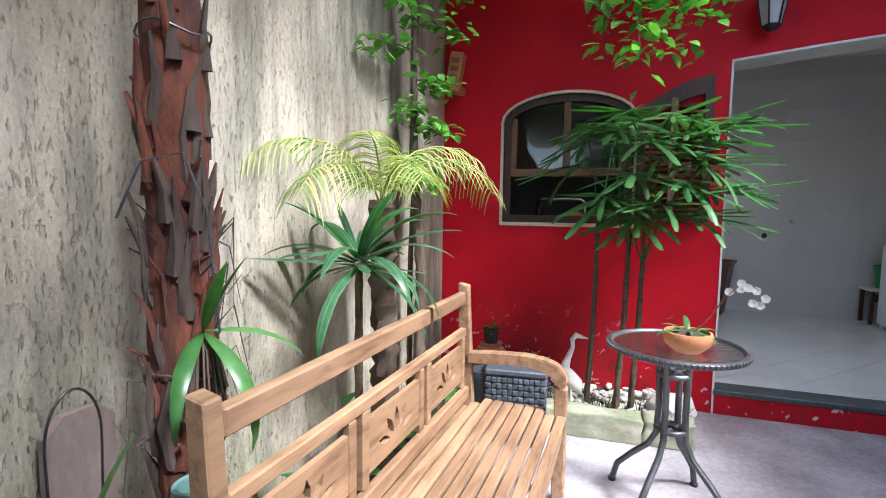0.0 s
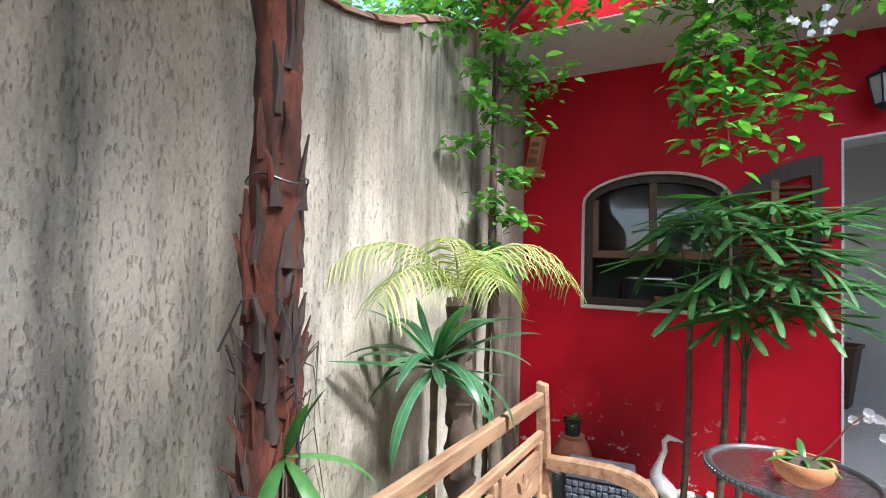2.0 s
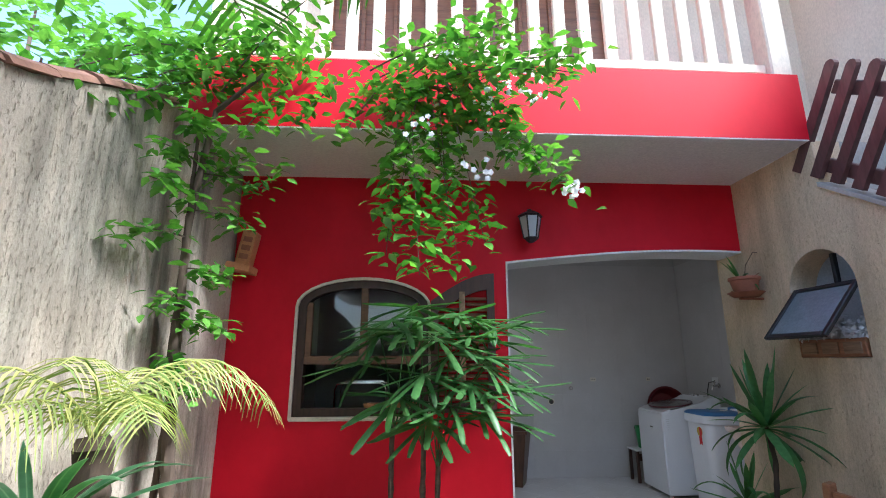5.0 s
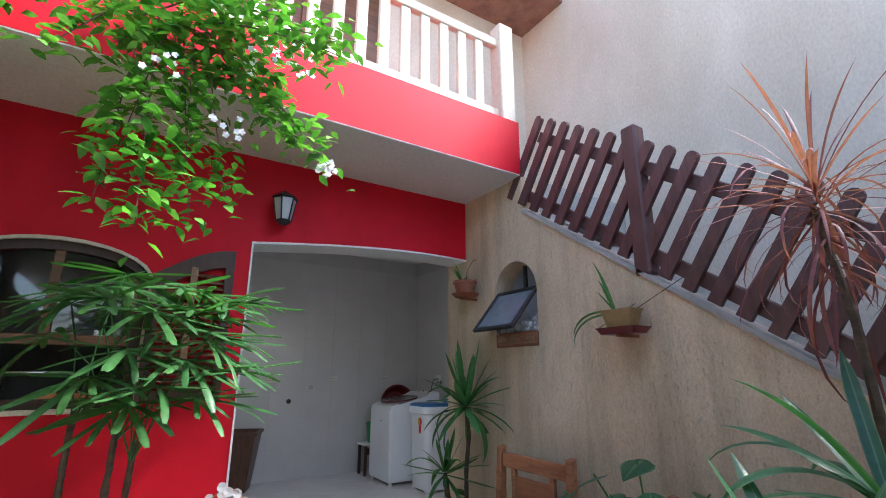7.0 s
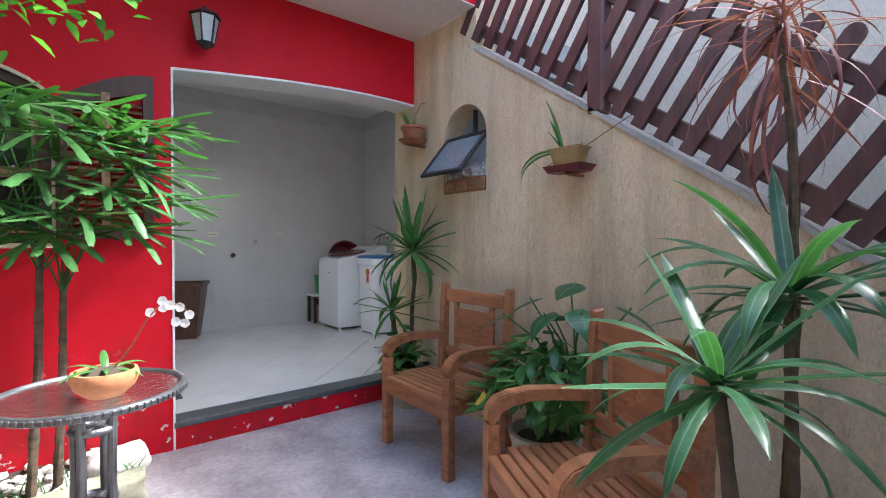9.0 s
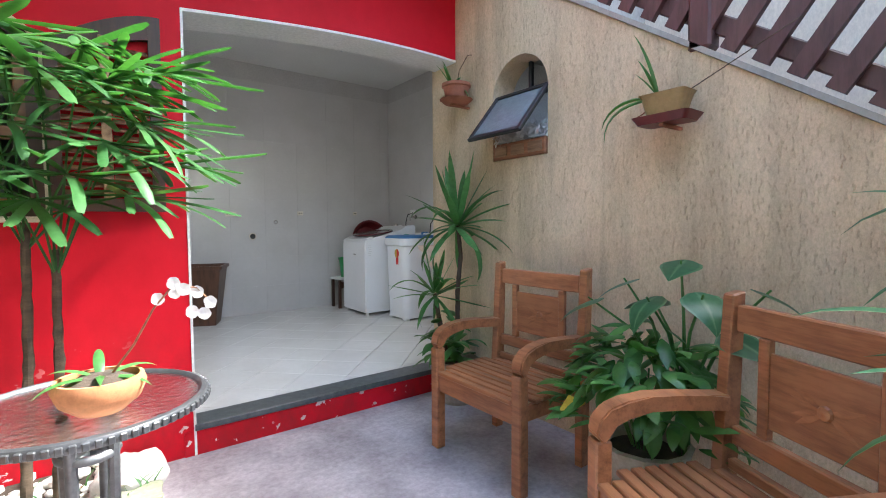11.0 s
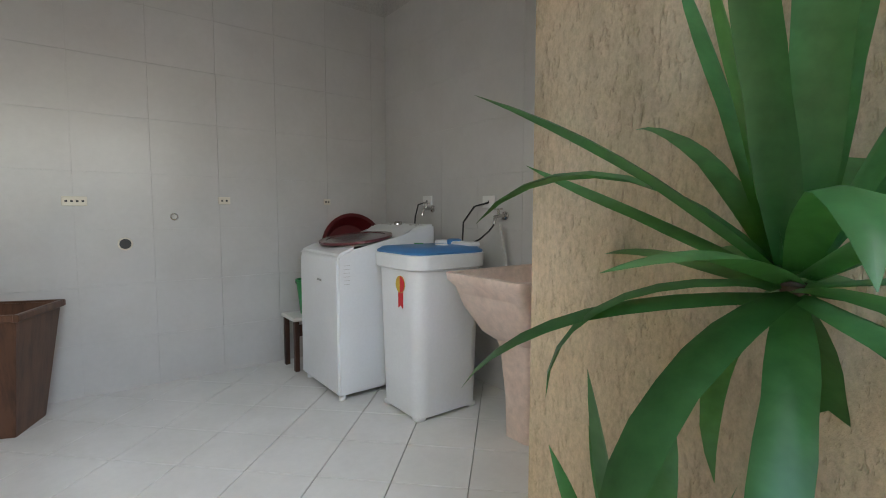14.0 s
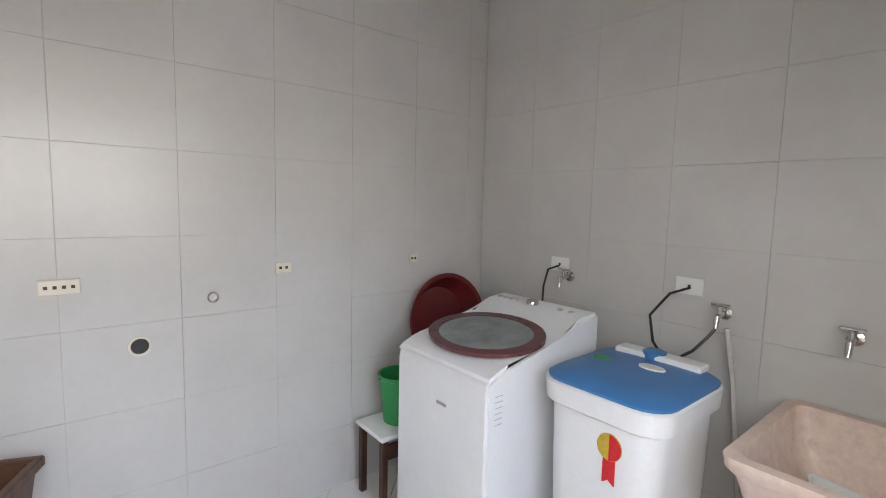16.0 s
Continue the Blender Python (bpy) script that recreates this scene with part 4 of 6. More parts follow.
loft(b, [(rounded(0.257, 0.234, 0.1), 0.868), (rounded(0.259, 0.236, 0.1), 0.884), (rounded(0.235, 0.212, 0.1), 0.902), (rounded(0.15, 0.13, 0.09), 0.908)])
lid = part("lid", b, "blue", tk, "bright blue plastic lid", True)
b = bmesh.new()
box(b, (0.16, -0.17, 0.895), (0.245, 0.17, 0.925), 0.008)
part("control_strip", b, "appliance", tk)
b = bmesh.new()
lathe(b, [(0.045, 0.90), (0.045, 0.93), (0.03, 0.937)], 20, at=(0.20, 0.02, 0))
part("timer_knob", b, "blue", tk, smooth=True)
b = bmesh.new()
lathe(b, [(0.05, 0.907), (0.048, 0.913), (0.01, 0.914)], 24, 0.6, 1.0, at=(0.06, -0.04, 0))
part("lid_badge", b, "socket_white", lid)
b = bmesh.new()
lathe(b, [(0.04, 0.905), (0.038, 0.911), (0.01, 0.912)], 24, 0.6, 1.0, at=(0.02, 0.14, 0))
part("lid_sticker", b, "green_plastic", lid)
st = tk
b = bmesh.new()
lathe(b, [(0.045, 0), (0.045, 0.003)], 24)
b.transform(pose(-0.2395, -0.06, 0.715, 0, -90))
rb = part("ribbon_sticker", b, "yellow", st, "round yellow and black award sticker with red ribbon")
b = bmesh.new()
prism(b, [(-0.042, 0.59), (-0.02, 0.605), (0.002, 0.59), (0.002, 0.69), (-0.042, 0.69)], 0, -0.2405, -0.2365, Matrix.Translation((0, -0.04, 0)))
part("ribbon_tail", b, "red_print", rb)
b = bmesh.new()
prism(b, [(0.043 * math.cos(a), 0.715 + 0.043 * math.sin(a)) for a in [math.pi / 2 + math.pi * i / 12 for i in range(13)]], 0, -0.2445, -0.2425, Matrix.Translation((0, -0.06, 0)))
part("ribbon_half", b, "red_print", rb)
for x, y in ((-0.18, -0.15), (-0.18, 0.15), (0.18, -0.15), (0.18, 0.15)):
    b = bmesh.new()
    box(b, (x - 0.03, y - 0.03, 0), (x + 0.03, y + 0.03, 0.025), 0.006)
    part("foot", b, "appliance", tk)

tk.scale = (0.98, 0.99, 1.03)

# pedestal sink
sk = thing("laundry_sink", (5.45, 6.01, FLOOR2), "pinkish cast-marble laundry sink on a tapered pedestal", "sink")
b = bmesh.new()
outer = [(rounded(0.13, 0.12, 0.03), 0.50), (rounded(0.17, 0.17, 0.04), 0.535), (rounded(0.25, 0.215, 0.04), 0.66), (rounded(0.285, 0.235, 0.03), 0.76), (rounded(0.325, 0.255, 0.04), 0.795), (rounded(0.33, 0.26, 0.04), 0.83)]
inner_s = [(rounded(0.29, 0.225, 0.04), 0.83), (rounded(0.27, 0.21, 0.05), 0.70), (rounded(0.20, 0.16, 0.06), 0.60)]
loft(b, outer + inner_s)
bowl = part("bowl", b, "pink_marble", sk, smooth=True)
b = bmesh.new()
loft(b, [(rounded(0.075, 0.08, 0.03), 0.0), (rounded(0.08, 0.085, 0.03), 0.2), (rounded(0.10, 0.105, 0.03), 0.45), (rounded(0.125, 0.12, 0.03), 0.515)])
part("pedestal", b, "pink_marble", sk, smooth=True)
b = bmesh.new()
loft(b, [(rounded(0.11, 0.09, 0.03), 0.0), (rounded(0.125, 0.105, 0.03), 0.08), (rounded(0.118, 0.098, 0.03), 0.08), (rounded(0.105, 0.085, 0.03), 0.012)])
bk = tagged(new("plastic_basin", emit("plastic_basin", b, "socket_white", True)), "small white plastic basin lying in the sink", "basin")
bk.matrix_world = pose(5.38, 6.02, FLOOR2 + 0.605, 14, -8, 20)
b = bmesh.new()
box(b, (-0.05, -0.025, 0), (0.05, 0.025, 0.022), 0.008)
sb = tagged(new("scrub_brush", emit("scrub_brush", b, "dark_wood")), "dark green-brown scrubbing brush on the sink rim", "brush")
sb.matrix_world = pose(5.73, 5.76, FLOOR2 + 0.832, 0, 0, 40)


def tap(name, at, label):
    t = thing(name, at, label, "tap")
    b = bmesh.new()
    lathe(b, [(0.027, 0), (0.027, 0.006), (0.012, 0.012)], 16)
    b.transform(pose(0, 0, 0, 0, -90))
    part("rose", b, "chrome", t, smooth=True)
    b = bmesh.new()
    tube(b, [(0, 0, 0), (-0.05, 0, 0), (-0.085, 0, -0.006), (-0.095, 0, -0.05)], [0.011, 0.012, 0.012, 0.009], 10)
    tube(b, [(-0.06, 0, 0), (-0.06, 0, 0.035)], 0.009, 10)
    part("spout", b, "chrome", t, smooth=True)
    b = bmesh.new()
    box(b, (-0.066, -0.035, 0.035), (-0.054, 0.035, 0.046), 0.004)
    part("handle", b, "chrome", t)
    return t
tap("wall_tap", (5.785, 6.105, 1.255), "chrome wall tap above the sink")
tap("wall_tap", (5.785, 6.509, 1.262), "chrome wall tap feeding the blue-lidded washer")
tap("wall_tap", (5.785, 7.263, 1.31), "chrome wall tap behind the washing machine")


def plate(name, at, w, h, axis, mat_name, label, holes=0):
    p = thing(name, at, label, "wall plate" if not holes else "socket")
    b = bmesh.new()
    if axis == 0:
        box(b, (-0.009, -w / 2, -h / 2), (0, w / 2, h / 2), 0.003)
    else:
        box(b, (-w / 2, -0.009, -h / 2), (w / 2, 0, h / 2), 0.003)
    part("cover", b, mat_name, p)
    for i in range(holes):
        o = (i - (holes - 1) / 2) * w / (holes + 0.6)
        b = bmesh.new()
        r = 0.006
        if axis == 0:
            box(b, (-0.0105, o - r, -r), (-0.0092, o + r, r), 0)
        else:
            box(b, (o - r, -0.0105, -r), (o + r, -0.0092, r), 0)
        part("socket_hole", b, "black", p)
plate("blank_plate", (5.788, 5.97, 1.339), 0.125, 0.085, 0, "ivory", "ivory blank wall plate beside the tap")
plate("wall_socket", (5.788, 6.656, 1.351), 0.115, 0.075, 0, "socket_white", "white wall socket with a black plug", 1)
plate("wall_socket", (5.788, 7.33, 1.368), 0.115, 0.075, 0, "socket_white", "white wall socket behind the washing machine", 1)
plate("wall_socket", (3.69, 7.958, 1.344), 0.12, 0.055, 1, "ivory", "yellowed triple wall socket on tiles", 4)
plate("wall_socket", (4.505, 7.958, 1.36), 0.075, 0.05, 1, "ivory", "small ivory wall socket on tiles", 2)
plate("wall_socket", (5.256, 7.958, 1.363), 0.055, 0.045, 1, "ivory", "small ivory wall socket in the corner", 2)
plate("light_switch", (2.926, 7.02, 1.66), 0.075, 0.115, 0, "ivory", "ivory light switch plate on the inner wall")
for nm, at, r, mn, lb in (("drain_pipe", (3.927, 7.96, 1.083), 0.036, "black", "open dark waste pipe stub in the tiles"), ("pipe_ring", (4.199, 7.96, 1.251), 0.02, "chrome", "small metal pipe ring in the tiles")):
    t = thing(nm, at, lb, "pipe")
    b = bmesh.new()
    ring = [(r * math.cos(2 * math.pi * i / 20), -0.006, r * math.sin(2 * math.pi * i / 20)) for i in range(21)]
    tube(b, ring, 0.005, 6, False)
    part("collar", b, "ivory" if r > 0.03 else "chrome", t, smooth=True)
    b = bmesh.new()
    prism(b, [(r * math.cos(2 * math.pi * i / 20), r * math.sin(2 * math.pi * i / 20)) for i in range(20)], 1, -0.006, -0.002)
    part("bore", b, "black" if r > 0.03 else "grout", t)
for pts, lb, mn in (([(5.775, 6.65, 1.345), (5.70, 6.70, 1.32), (5.66, 6.76, 1.22), (5.62, 6.72, 1.12), (5.55, 6.64, 1.085), (5.50, 6.60, 1.08)], "dark grey power cable of the tub washer", "black"),
                    ([(5.69, 6.509, 1.21), (5.67, 6.53, 1.17), (5.62, 6.56, 1.12), (5.56, 6.60, 1.085), (5.52, 6.60, 1.075)], "black water hose from tap to washer", "black"),
                    ([(5.70, 6.47, 1.22), (5.72, 6.44, 1.0), (5.70, 6.40, 0.7), (5.69, 6.36, 0.4), (5.66, 6.33, 0.2)], "grey drain hose hanging behind the washer", "grout"),
                    ([(5.775, 7.33, 1.36), (5.72, 7.36, 1.34), (5.70, 7.37, 1.25), (5.68, 7.36, 1.1), (5.66, 7.34, 0.95)], "black power cable of the washing machine", "black")):
    b = bmesh.new()
    tube(b, pts, 0.006 if mn == "black" else 0.011, 6)
    tagged(new("cable" if mn == "black" else "drain_hose", emit("cable", b, mn, True)), lb, "cable")

# bare lamp holder on the ceiling
lh = thing("ceiling_lamp", (4.48, 6.62, 3.10), "small white ceiling lamp holder with a bare bulb, unlit", "lamp")
b = bmesh.new()
lathe(b, [(0.05, 0.0), (0.05, -0.012), (0.035, -0.02), (0.024, -0.05), (0.022, -0.055)], 20)
part("holder", b, "socket_white", lh, smooth=True)
b = bmesh.new()
lathe(b, [(0.014, -0.055), (0.018, -0.075), (0.030, -0.105), (0.030, -0.122), (0.018, -0.142), (0.003, -0.147)], 20)
part("bulb", b, "frost", lh, "unlit frosted bulb", True)

# tapered wooden planter bin
tbn = thing("wooden_bin", (3.34, 7.70, FLOOR2), "dark brown tapered square wooden bin, empty", "bin", -22)
for k in range(4):
    b = bmesh.new()
    m = pose(0, 0, 0, 0, 0, 90 * k)
    pts = [(-0.135, 0.0), (0.135, 0.0), (0.205, 0.62), (-0.205, 0.62)]
    lo = [b.verts.new(m @ Vector((x, -0.135 - 0.070 * z / 0.62, z + 0.002))) for x, z in pts]
    hi = [b.verts.new(m @ Vector((x * 0.94, -0.118 - 0.070 * z / 0.62, z + 0.002))) for x, z in pts]
    b.faces.new(lo), b.faces.new(hi[::-1])
    for i in range(4):
        b.faces.new((lo[i], hi[i], hi[(i + 1) % 4], lo[(i + 1) % 4]))
    part("side_board", b, "bin_wood", tbn)
    b = bmesh.new()
    box(b, (-0.222, -0.222, 0.595), (0.200, -0.196, 0.632), 0.005, m)
    part("rim_board", b, "bin_wood", tbn)
b = bmesh.new()
box(b, (-0.118, -0.118, 0.012), (0.118, 0.118, 0.03))
part("bottom_board", b, "bin_wood", tbn)

# stool, bucket and basin beside the machine
sl = thing("small_stool", (5.0, 7.75, FLOOR2), "small dark stool with white top", "stool")
b = bmesh.new()
box(b, (-0.15, -0.13, 0.36), (0.15, 0.13, 0.385), 0.006)
part("stool_top", b, "socket_white", sl)
for x in (-0.12, 0.12):
    for y in (-0.1, 0.1):
        b = bmesh.new()
        box(b, (x - 0.017, y - 0.017, 0), (x + 0.017, y + 0.017, 0.36), 0.004)
        part("leg", b, "dark_wood", sl)
b = bmesh.new()
box(b, (-0.12, -0.108, 0.25), (0.12, -0.092, 0.33), 0.003)
part("apron", b, "dark_wood", sl)
bu = thing("green_bucket", (5.04, 7.75, FLOOR2 + 0.386), "bright green plastic bucket standing on the stool", "bucket")
b = bmesh.new()
lathe(b, [(0.085, 0), (0.11, 0.23), (0.117, 0.235), (0.117, 0.25), (0.106, 0.25), (0.082, 0.012)], 24)
part("pail", b, "green_plastic", bu, smooth=True)
b = bmesh.new()
tube(b, [(0.115 * math.cos(math.pi * i / 12), 0.118 * math.sin(math.pi * i / 12) * 0.9, 0.245 - 0.05 * math.sin(math.pi * i / 12)) for i in range(13)], 0.004, 6)
part("handle", b, "black", bu)
b = bmesh.new()
lathe(b, [(0.20, 0), (0.255, 0.10), (0.275, 0.11), (0.275, 0.12), (0.25, 0.115), (0.195, 0.012)], 36)
rbn = tagged(new("red_basin", emit("red_basin", b, "red_plastic", True)), "dark red round plastic basin leaning behind the washer", "basin")
rbn.matrix_world = pose(5.42, 7.925, 0.985, 80, 0, 0)
# red cloth over a pail by the return wall
rc = thing("laundry_pail", (5.44, 5.56, FLOOR2), "pale pail with a red cloth hanging over its rim", "bucket")
b = bmesh.new()
lathe(b, [(0.12, 0), (0.155, 0.34), (0.165, 0.35), (0.145, 0.35), (0.112, 0.015)], 26)
part("pail", b, "socket_white", rc, smooth=True)
ct = thing("red_cloth", (5.44, 5.56, FLOOR2 + 0.34), "crumpled bright red towel draped over a pail", "cloth")
b = bmesh.new()
lathe(b, [(0.19, -0.17), (0.185, -0.08), (0.178, 0.02), (0.15, 0.075), (0.09, 0.13), (0.03, 0.16)], 40)
for v in b.verts:
    n = noise.noise(v.co * 11) * 0.04
    v.co.x += n + noise.noise(v.co * 25) * 0.012
    v.co.y += noise.noise(v.co * 11 + Vector((5, 3, 1))) * 0.035
    v.co.z += n * 0.9
part("towel", b, "red_cloth", ct, smooth=True)
b = bmesh.new()
box(b, (2.36, 5.45, FLOOR2 + 0.001), (2.72, 6.15, FLOOR2 + 0.014), 0.005)
rg = tagged(new("doormat", emit("doormat", b, "pink_rug")), "pink woven rug inside the doorway", "rug")


# ---- plants ----
def leaf_meshes(name, material, length, width, droops, seg=7, shape="sword", fold=0.3):
    """Leaves along +x that start level and bend down by each of the given angles."""
    out = []
    for dr in droops:
        b = bmesh.new()
        p, a, pts, ws = Vector((0, 0, 0)), 0.0, [], []
        for i in range(seg + 1):
            s = i / seg
            pts.append(p.copy())
            if shape == "sword":
                w = 0.45 + 0.55 * math.sin(math.pi * min(1, s * 1.25 + 0.1)) if s < 0.55 else math.cos(math.pi / 2 * ((s - 0.55) / 0.45) ** 1.3)
            elif shape == "blunt":
                w = min(1, 0.3 + 2.4 * s) * (1 if s < 0.9 else 0.5)
            elif shape == "oval":
                w = math.sin(math.pi * min(1, 0.02 + 0.98 * s ** 0.8)) ** 0.8
            else:
                w = [0.35, 0.9, 1.0, 0.92, 0.72, 0.5, 0.26, 0.02][min(7, round(s * 7))]
            ws.append(max(0.02, w) * width / 2)
            a -= radians(dr) / seg * (0.5 + s)
            p += Vector((math.cos(a), 0, math.sin(a))) * length / seg
        blade(b, pts, ws, (0, 1, 0), fold)
        out.append(emit(name, b, material))
    return out


def rosette(parent, meshes, centre, n, low, high, size=(0.8, 1.1), rnd=None, spread=0.0, part_name="leaf"):
    """Leaves round a centre on golden-angle turns, the inner ones steeper."""
    for i in range(n):
        f = i / max(1, n - 1)
        el = low + (high - low) * f + random.uniform(-9, 9)
        az = 137.5 * i + random.uniform(-14, 14)
        sc = random.uniform(*size)
        off = Vector((math.cos(radians(az)), math.sin(radians(az)), 0)) * spread
        ob = part(part_name, meshes[0 if el > 60 else random.randrange(len(meshes))], "", parent)
        ob.matrix_basis = Matrix.Translation(Vector(centre) + off + Vector((0, 0, 0.05 * f))) @ pose(0, 0, 0, random.uniform(-12, 12), -el, az) @ Matrix.Diagonal((sc, sc * random.uniform(0.85, 1.1), sc, 1))


def pot(parent, r0, r1, h, material, name="pot"):
    b = bmesh.new()
    lathe(b, [(r0, 0), (r0 + (r1 - r0) * 0.85, h * 0.85), (r1, h * 0.86), (r1 * 1.06, h * 0.9), (r1 * 1.06, h), (r1 * 0.93, h), (r1 * 0.88, h * 0.9), (r1 * 0.5, h * 0.88)], 28)
    part(name, b, material, parent, smooth=True)
    b = bmesh.new()
    lathe(b, [(r1 * 0.9, h * 0.89), (r1 * 0.5, h * 0.93), (0.004, h * 0.94)], 16)
    part("soil", b, "soil", parent)


def stem(parent, pts, radii, material="cane", name="stem", wobble=0.08, n=8, ring=0.12):
    fine, rad = [], []
    for i in range(len(pts) - 1):
        k = max(2, int((Vector(pts[i + 1]) - Vector(pts[i])).length / 0.035))
        for j in range(k):
            f = j / k
            fine.append(Vector(pts[i]).lerp(Vector(pts[i + 1]), f))
            rad.append((radii[i] * (1 - f) + radii[i + 1] * f) * (1 + ring * ((len(fine) % 3) == 0)))
    fine.append(Vector(pts[-1]))
    rad.append(radii[-1])
    b = bmesh.new()
    tube(b, fine, rad, n, True, wobble)
    return part(name, b, material, parent, smooth=True)


SWORD_D = leaf_meshes("leaf", "leaf_drac", 0.46, 0.05, (10, 45, 70, 100), 9)
SWORD_Y = leaf_meshes("leaf", "leaf_yucca", 0.44, 0.05, (6, 25, 55, 100), 9)
SWORD_R = leaf_meshes("leaf", "leaf_red", 0.44, 0.013, (25, 70, 105, 140))
FAN = leaf_meshes("leaf", "leaf_palm", 0.41, 0.037, (2, 16, 40), 8, "blunt", 0.4)
BROAD = leaf_meshes("leaf", "leaf_broad", 0.21, 0.075, (30, 60, 85), 7, "oval", 0.2)
HEART = leaf_meshes("leaf", "leaf_drac", 0.21, 0.15, (15, 45, 70), 7, "heart", 0.12)
STRAP = leaf_meshes("leaf", "leaf_broad", 0.26, 0.05, (25, 70, 110), 8, "oval", 0.3)

# dracaenas
for at, heads, lb, ph in (((1.13, 3.06, 0), [((0, 0.02, 1.10), 32, 0.95)], "striped green and cream dracaena behind the bench", 0.0),
                          ((3.42, 2.08, 0), [((-0.01, 0.03, 0.93), 28, 0.85)], "striped dracaena in a dark pot beside the armchair", 0.22),
                          ((3.82, 2.09, 0), [((0.0, 0.0, 1.10), 32, 1.0)], "tall striped dracaena in a dark pot beside the wall", 0.24)):
    d = thing("dracaena_plant", at, lb, "plant", 0, "striped dracaenas")
    if ph:
        pot(d, 0.10, 0.14, ph, "rattan")
    for c, n, sc in heads:
        stem(d, [(0, 0, ph * 0.9), (0.015, -0.01, 0.5), (c[0], c[1], c[2])], [0.019, 0.017, 0.015])
        rosette(d, SWORD_D, c, n, -8, 60, (0.75 * sc, 1.05 * sc), spread=0.012)

# yuccas in the stone pot by the opening
yu = thing("yucca_plant", (4.37, 4.66, 0), "green yucca with two crowns in a carved stone pot", "plant")
b = bmesh.new()
lathe(b, [(0.12, 0), (0.15, 0.05), (0.165, 0.16), (0.15, 0.24), (0.165, 0.28), (0.15, 0.285), (0.13, 0.25), (0.06, 0.245)], 30)
part("pot", b, "stone", yu, "carved pale stone pot", True)
b = bmesh.new()
lathe(b, [(0.135, 0.25), (0.05, 0.27), (0.004, 0.272)], 16)
part("soil", b, "soil", yu)
stem(yu, [(0, 0, 0.25), (-0.02, -0.03, 0.75), (0.01, -0.03, 1.0), (-0.02, -0.035, 1.20)], [0.016, 0.015, 0.014, 0.013], "bark")
stem(yu, [(-0.05, 0.03, 0.25), (-0.12, 0.04, 0.55), (-0.15, 0.05, 0.74)], [0.018, 0.016, 0.014], "cane")
rosette(yu, SWORD_Y, (-0.02, -0.035, 1.18), 36, -30, 84, (0.75, 1.12), spread=0.012)
rosette(yu, SWORD_Y, (-0.15, 0.05, 0.72), 24, -35, 82, (0.55, 0.9), spread=0.01)
for k in range(52):
    ob = part("leaf", BROAD[k % 3], "", yu)
    az = random.uniform(0, 360)
    ob.matrix_basis = pose(0.10 * math.cos(k) - 0.06, 0.08 * math.sin(k), random.uniform(0.28, 0.58), random.uniform(-20, 20), -random.uniform(-25, 40), az if az < 300 else az - 120)

# leafy plant between the armchairs
sp = thing("peace_lily", (4.13, 3.17, 0), "dense dark green peace lily in a pale stone pot", "plant")
b = bmesh.new()
lathe(b, [(0.115, 0), (0.13, 0.04), (0.15, 0.22), (0.175, 0.30), (0.185, 0.33), (0.165, 0.335), (0.14, 0.29), (0.05, 0.285)], 12)
part("pot", b, "stone", sp, "pale faceted stone pot")
b = bmesh.new()
lathe(b, [(0.145, 0.29), (0.06, 0.31), (0.004, 0.315)], 16)
part("soil", b, "soil", sp)
for k in range(240):
    f = random.random()
    az = random.uniform(0, 360)
    r = 0.27 * math.sqrt(random.random())
    ob = part("leaf", BROAD[k % 3], "", sp)
    x, y = r * math.cos(radians(az)), r * math.sin(radians(az)) * 1.2
    x = min(x, 0.2)
    z = 0.40 + 0.40 * (1 - (r / 0.3) ** 2) * random.uniform(0.6, 1.0) + random.uniform(-0.03, 0.05)
    s = random.uniform(0.5, 0.85)
    ob.matrix_basis = Matrix.Translation((x, y, z)) @ pose(0, 0, 0, random.uniform(-20, 20), -random.uniform(-35, 35) - 15 * (1 - r / 0.3), az + random.uniform(-40, 40)) @ Matrix.Scale(s, 4)
b = bmesh.new()
for k in range(22):
    a = k * 2.4
    tube(b, [(0.04 * math.cos(a), 0.04 * math.sin(a), 0.3), (0.09 * math.cos(a), 0.1 * math.sin(a), 0.45), (0.16 * math.cos(a), 0.19 * math.sin(a), 0.58)], 0.004, 5)
part("stalks", b, "leaf_broad", sp, kind="stuff")
b = bmesh.new()
blade(b, [(-0.22, 0.12, 0.50), (-0.26, 0.16, 0.50), (-0.31, 0.17, 0.48)], [0.004, 0.03, 0.004], (0, 0.5, 1))
part("yellow_leaf", b, "yellow", sp, "withered yellow leaf")

ca = thing("caladium_plant", (4.22, 3.06, 0), "tall heart-leaved plant growing behind the lily", "plant")
tips = [((-0.04, 0.0, 1.06), 190), ((-0.10, 0.20, 0.98), 120), ((-0.12, -0.12, 0.95), 230), ((-0.16, -0.25, 0.83), 250), ((0.02, -0.28, 0.97), 280), ((-0.14, 0.08, 0.92), 170), ((-0.02, 0.12, 0.90), 80), ((-0.2, 0.3, 0.90), 130)]
for k, (tp, az) in enumerate(tips):
    b = bmesh.new()
    base = Vector((0.02 * math.cos(k), 0.02 * math.sin(k), 0.0))
    tube(b, [base, base + Vector((0, 0, 0.45)), Vector(tp) * 0.5 + Vector((base.x, base.y, 0.40)) * 0.5 + Vector((0, 0, 0.12)), tp], [0.009, 0.008, 0.006, 0.004], 6)
    part("stalk", b, "leaf_broad", ca)
    ob = part("leaf", HEART[k % 3], "", ca)
    ob.matrix_basis = Matrix.Translation(Vector(tp) - Vector((math.cos(radians(az)), math.sin(radians(az)), 0)) * 0.06) @ pose(0, 0, 0, random.uniform(-15, 15), 12, az)

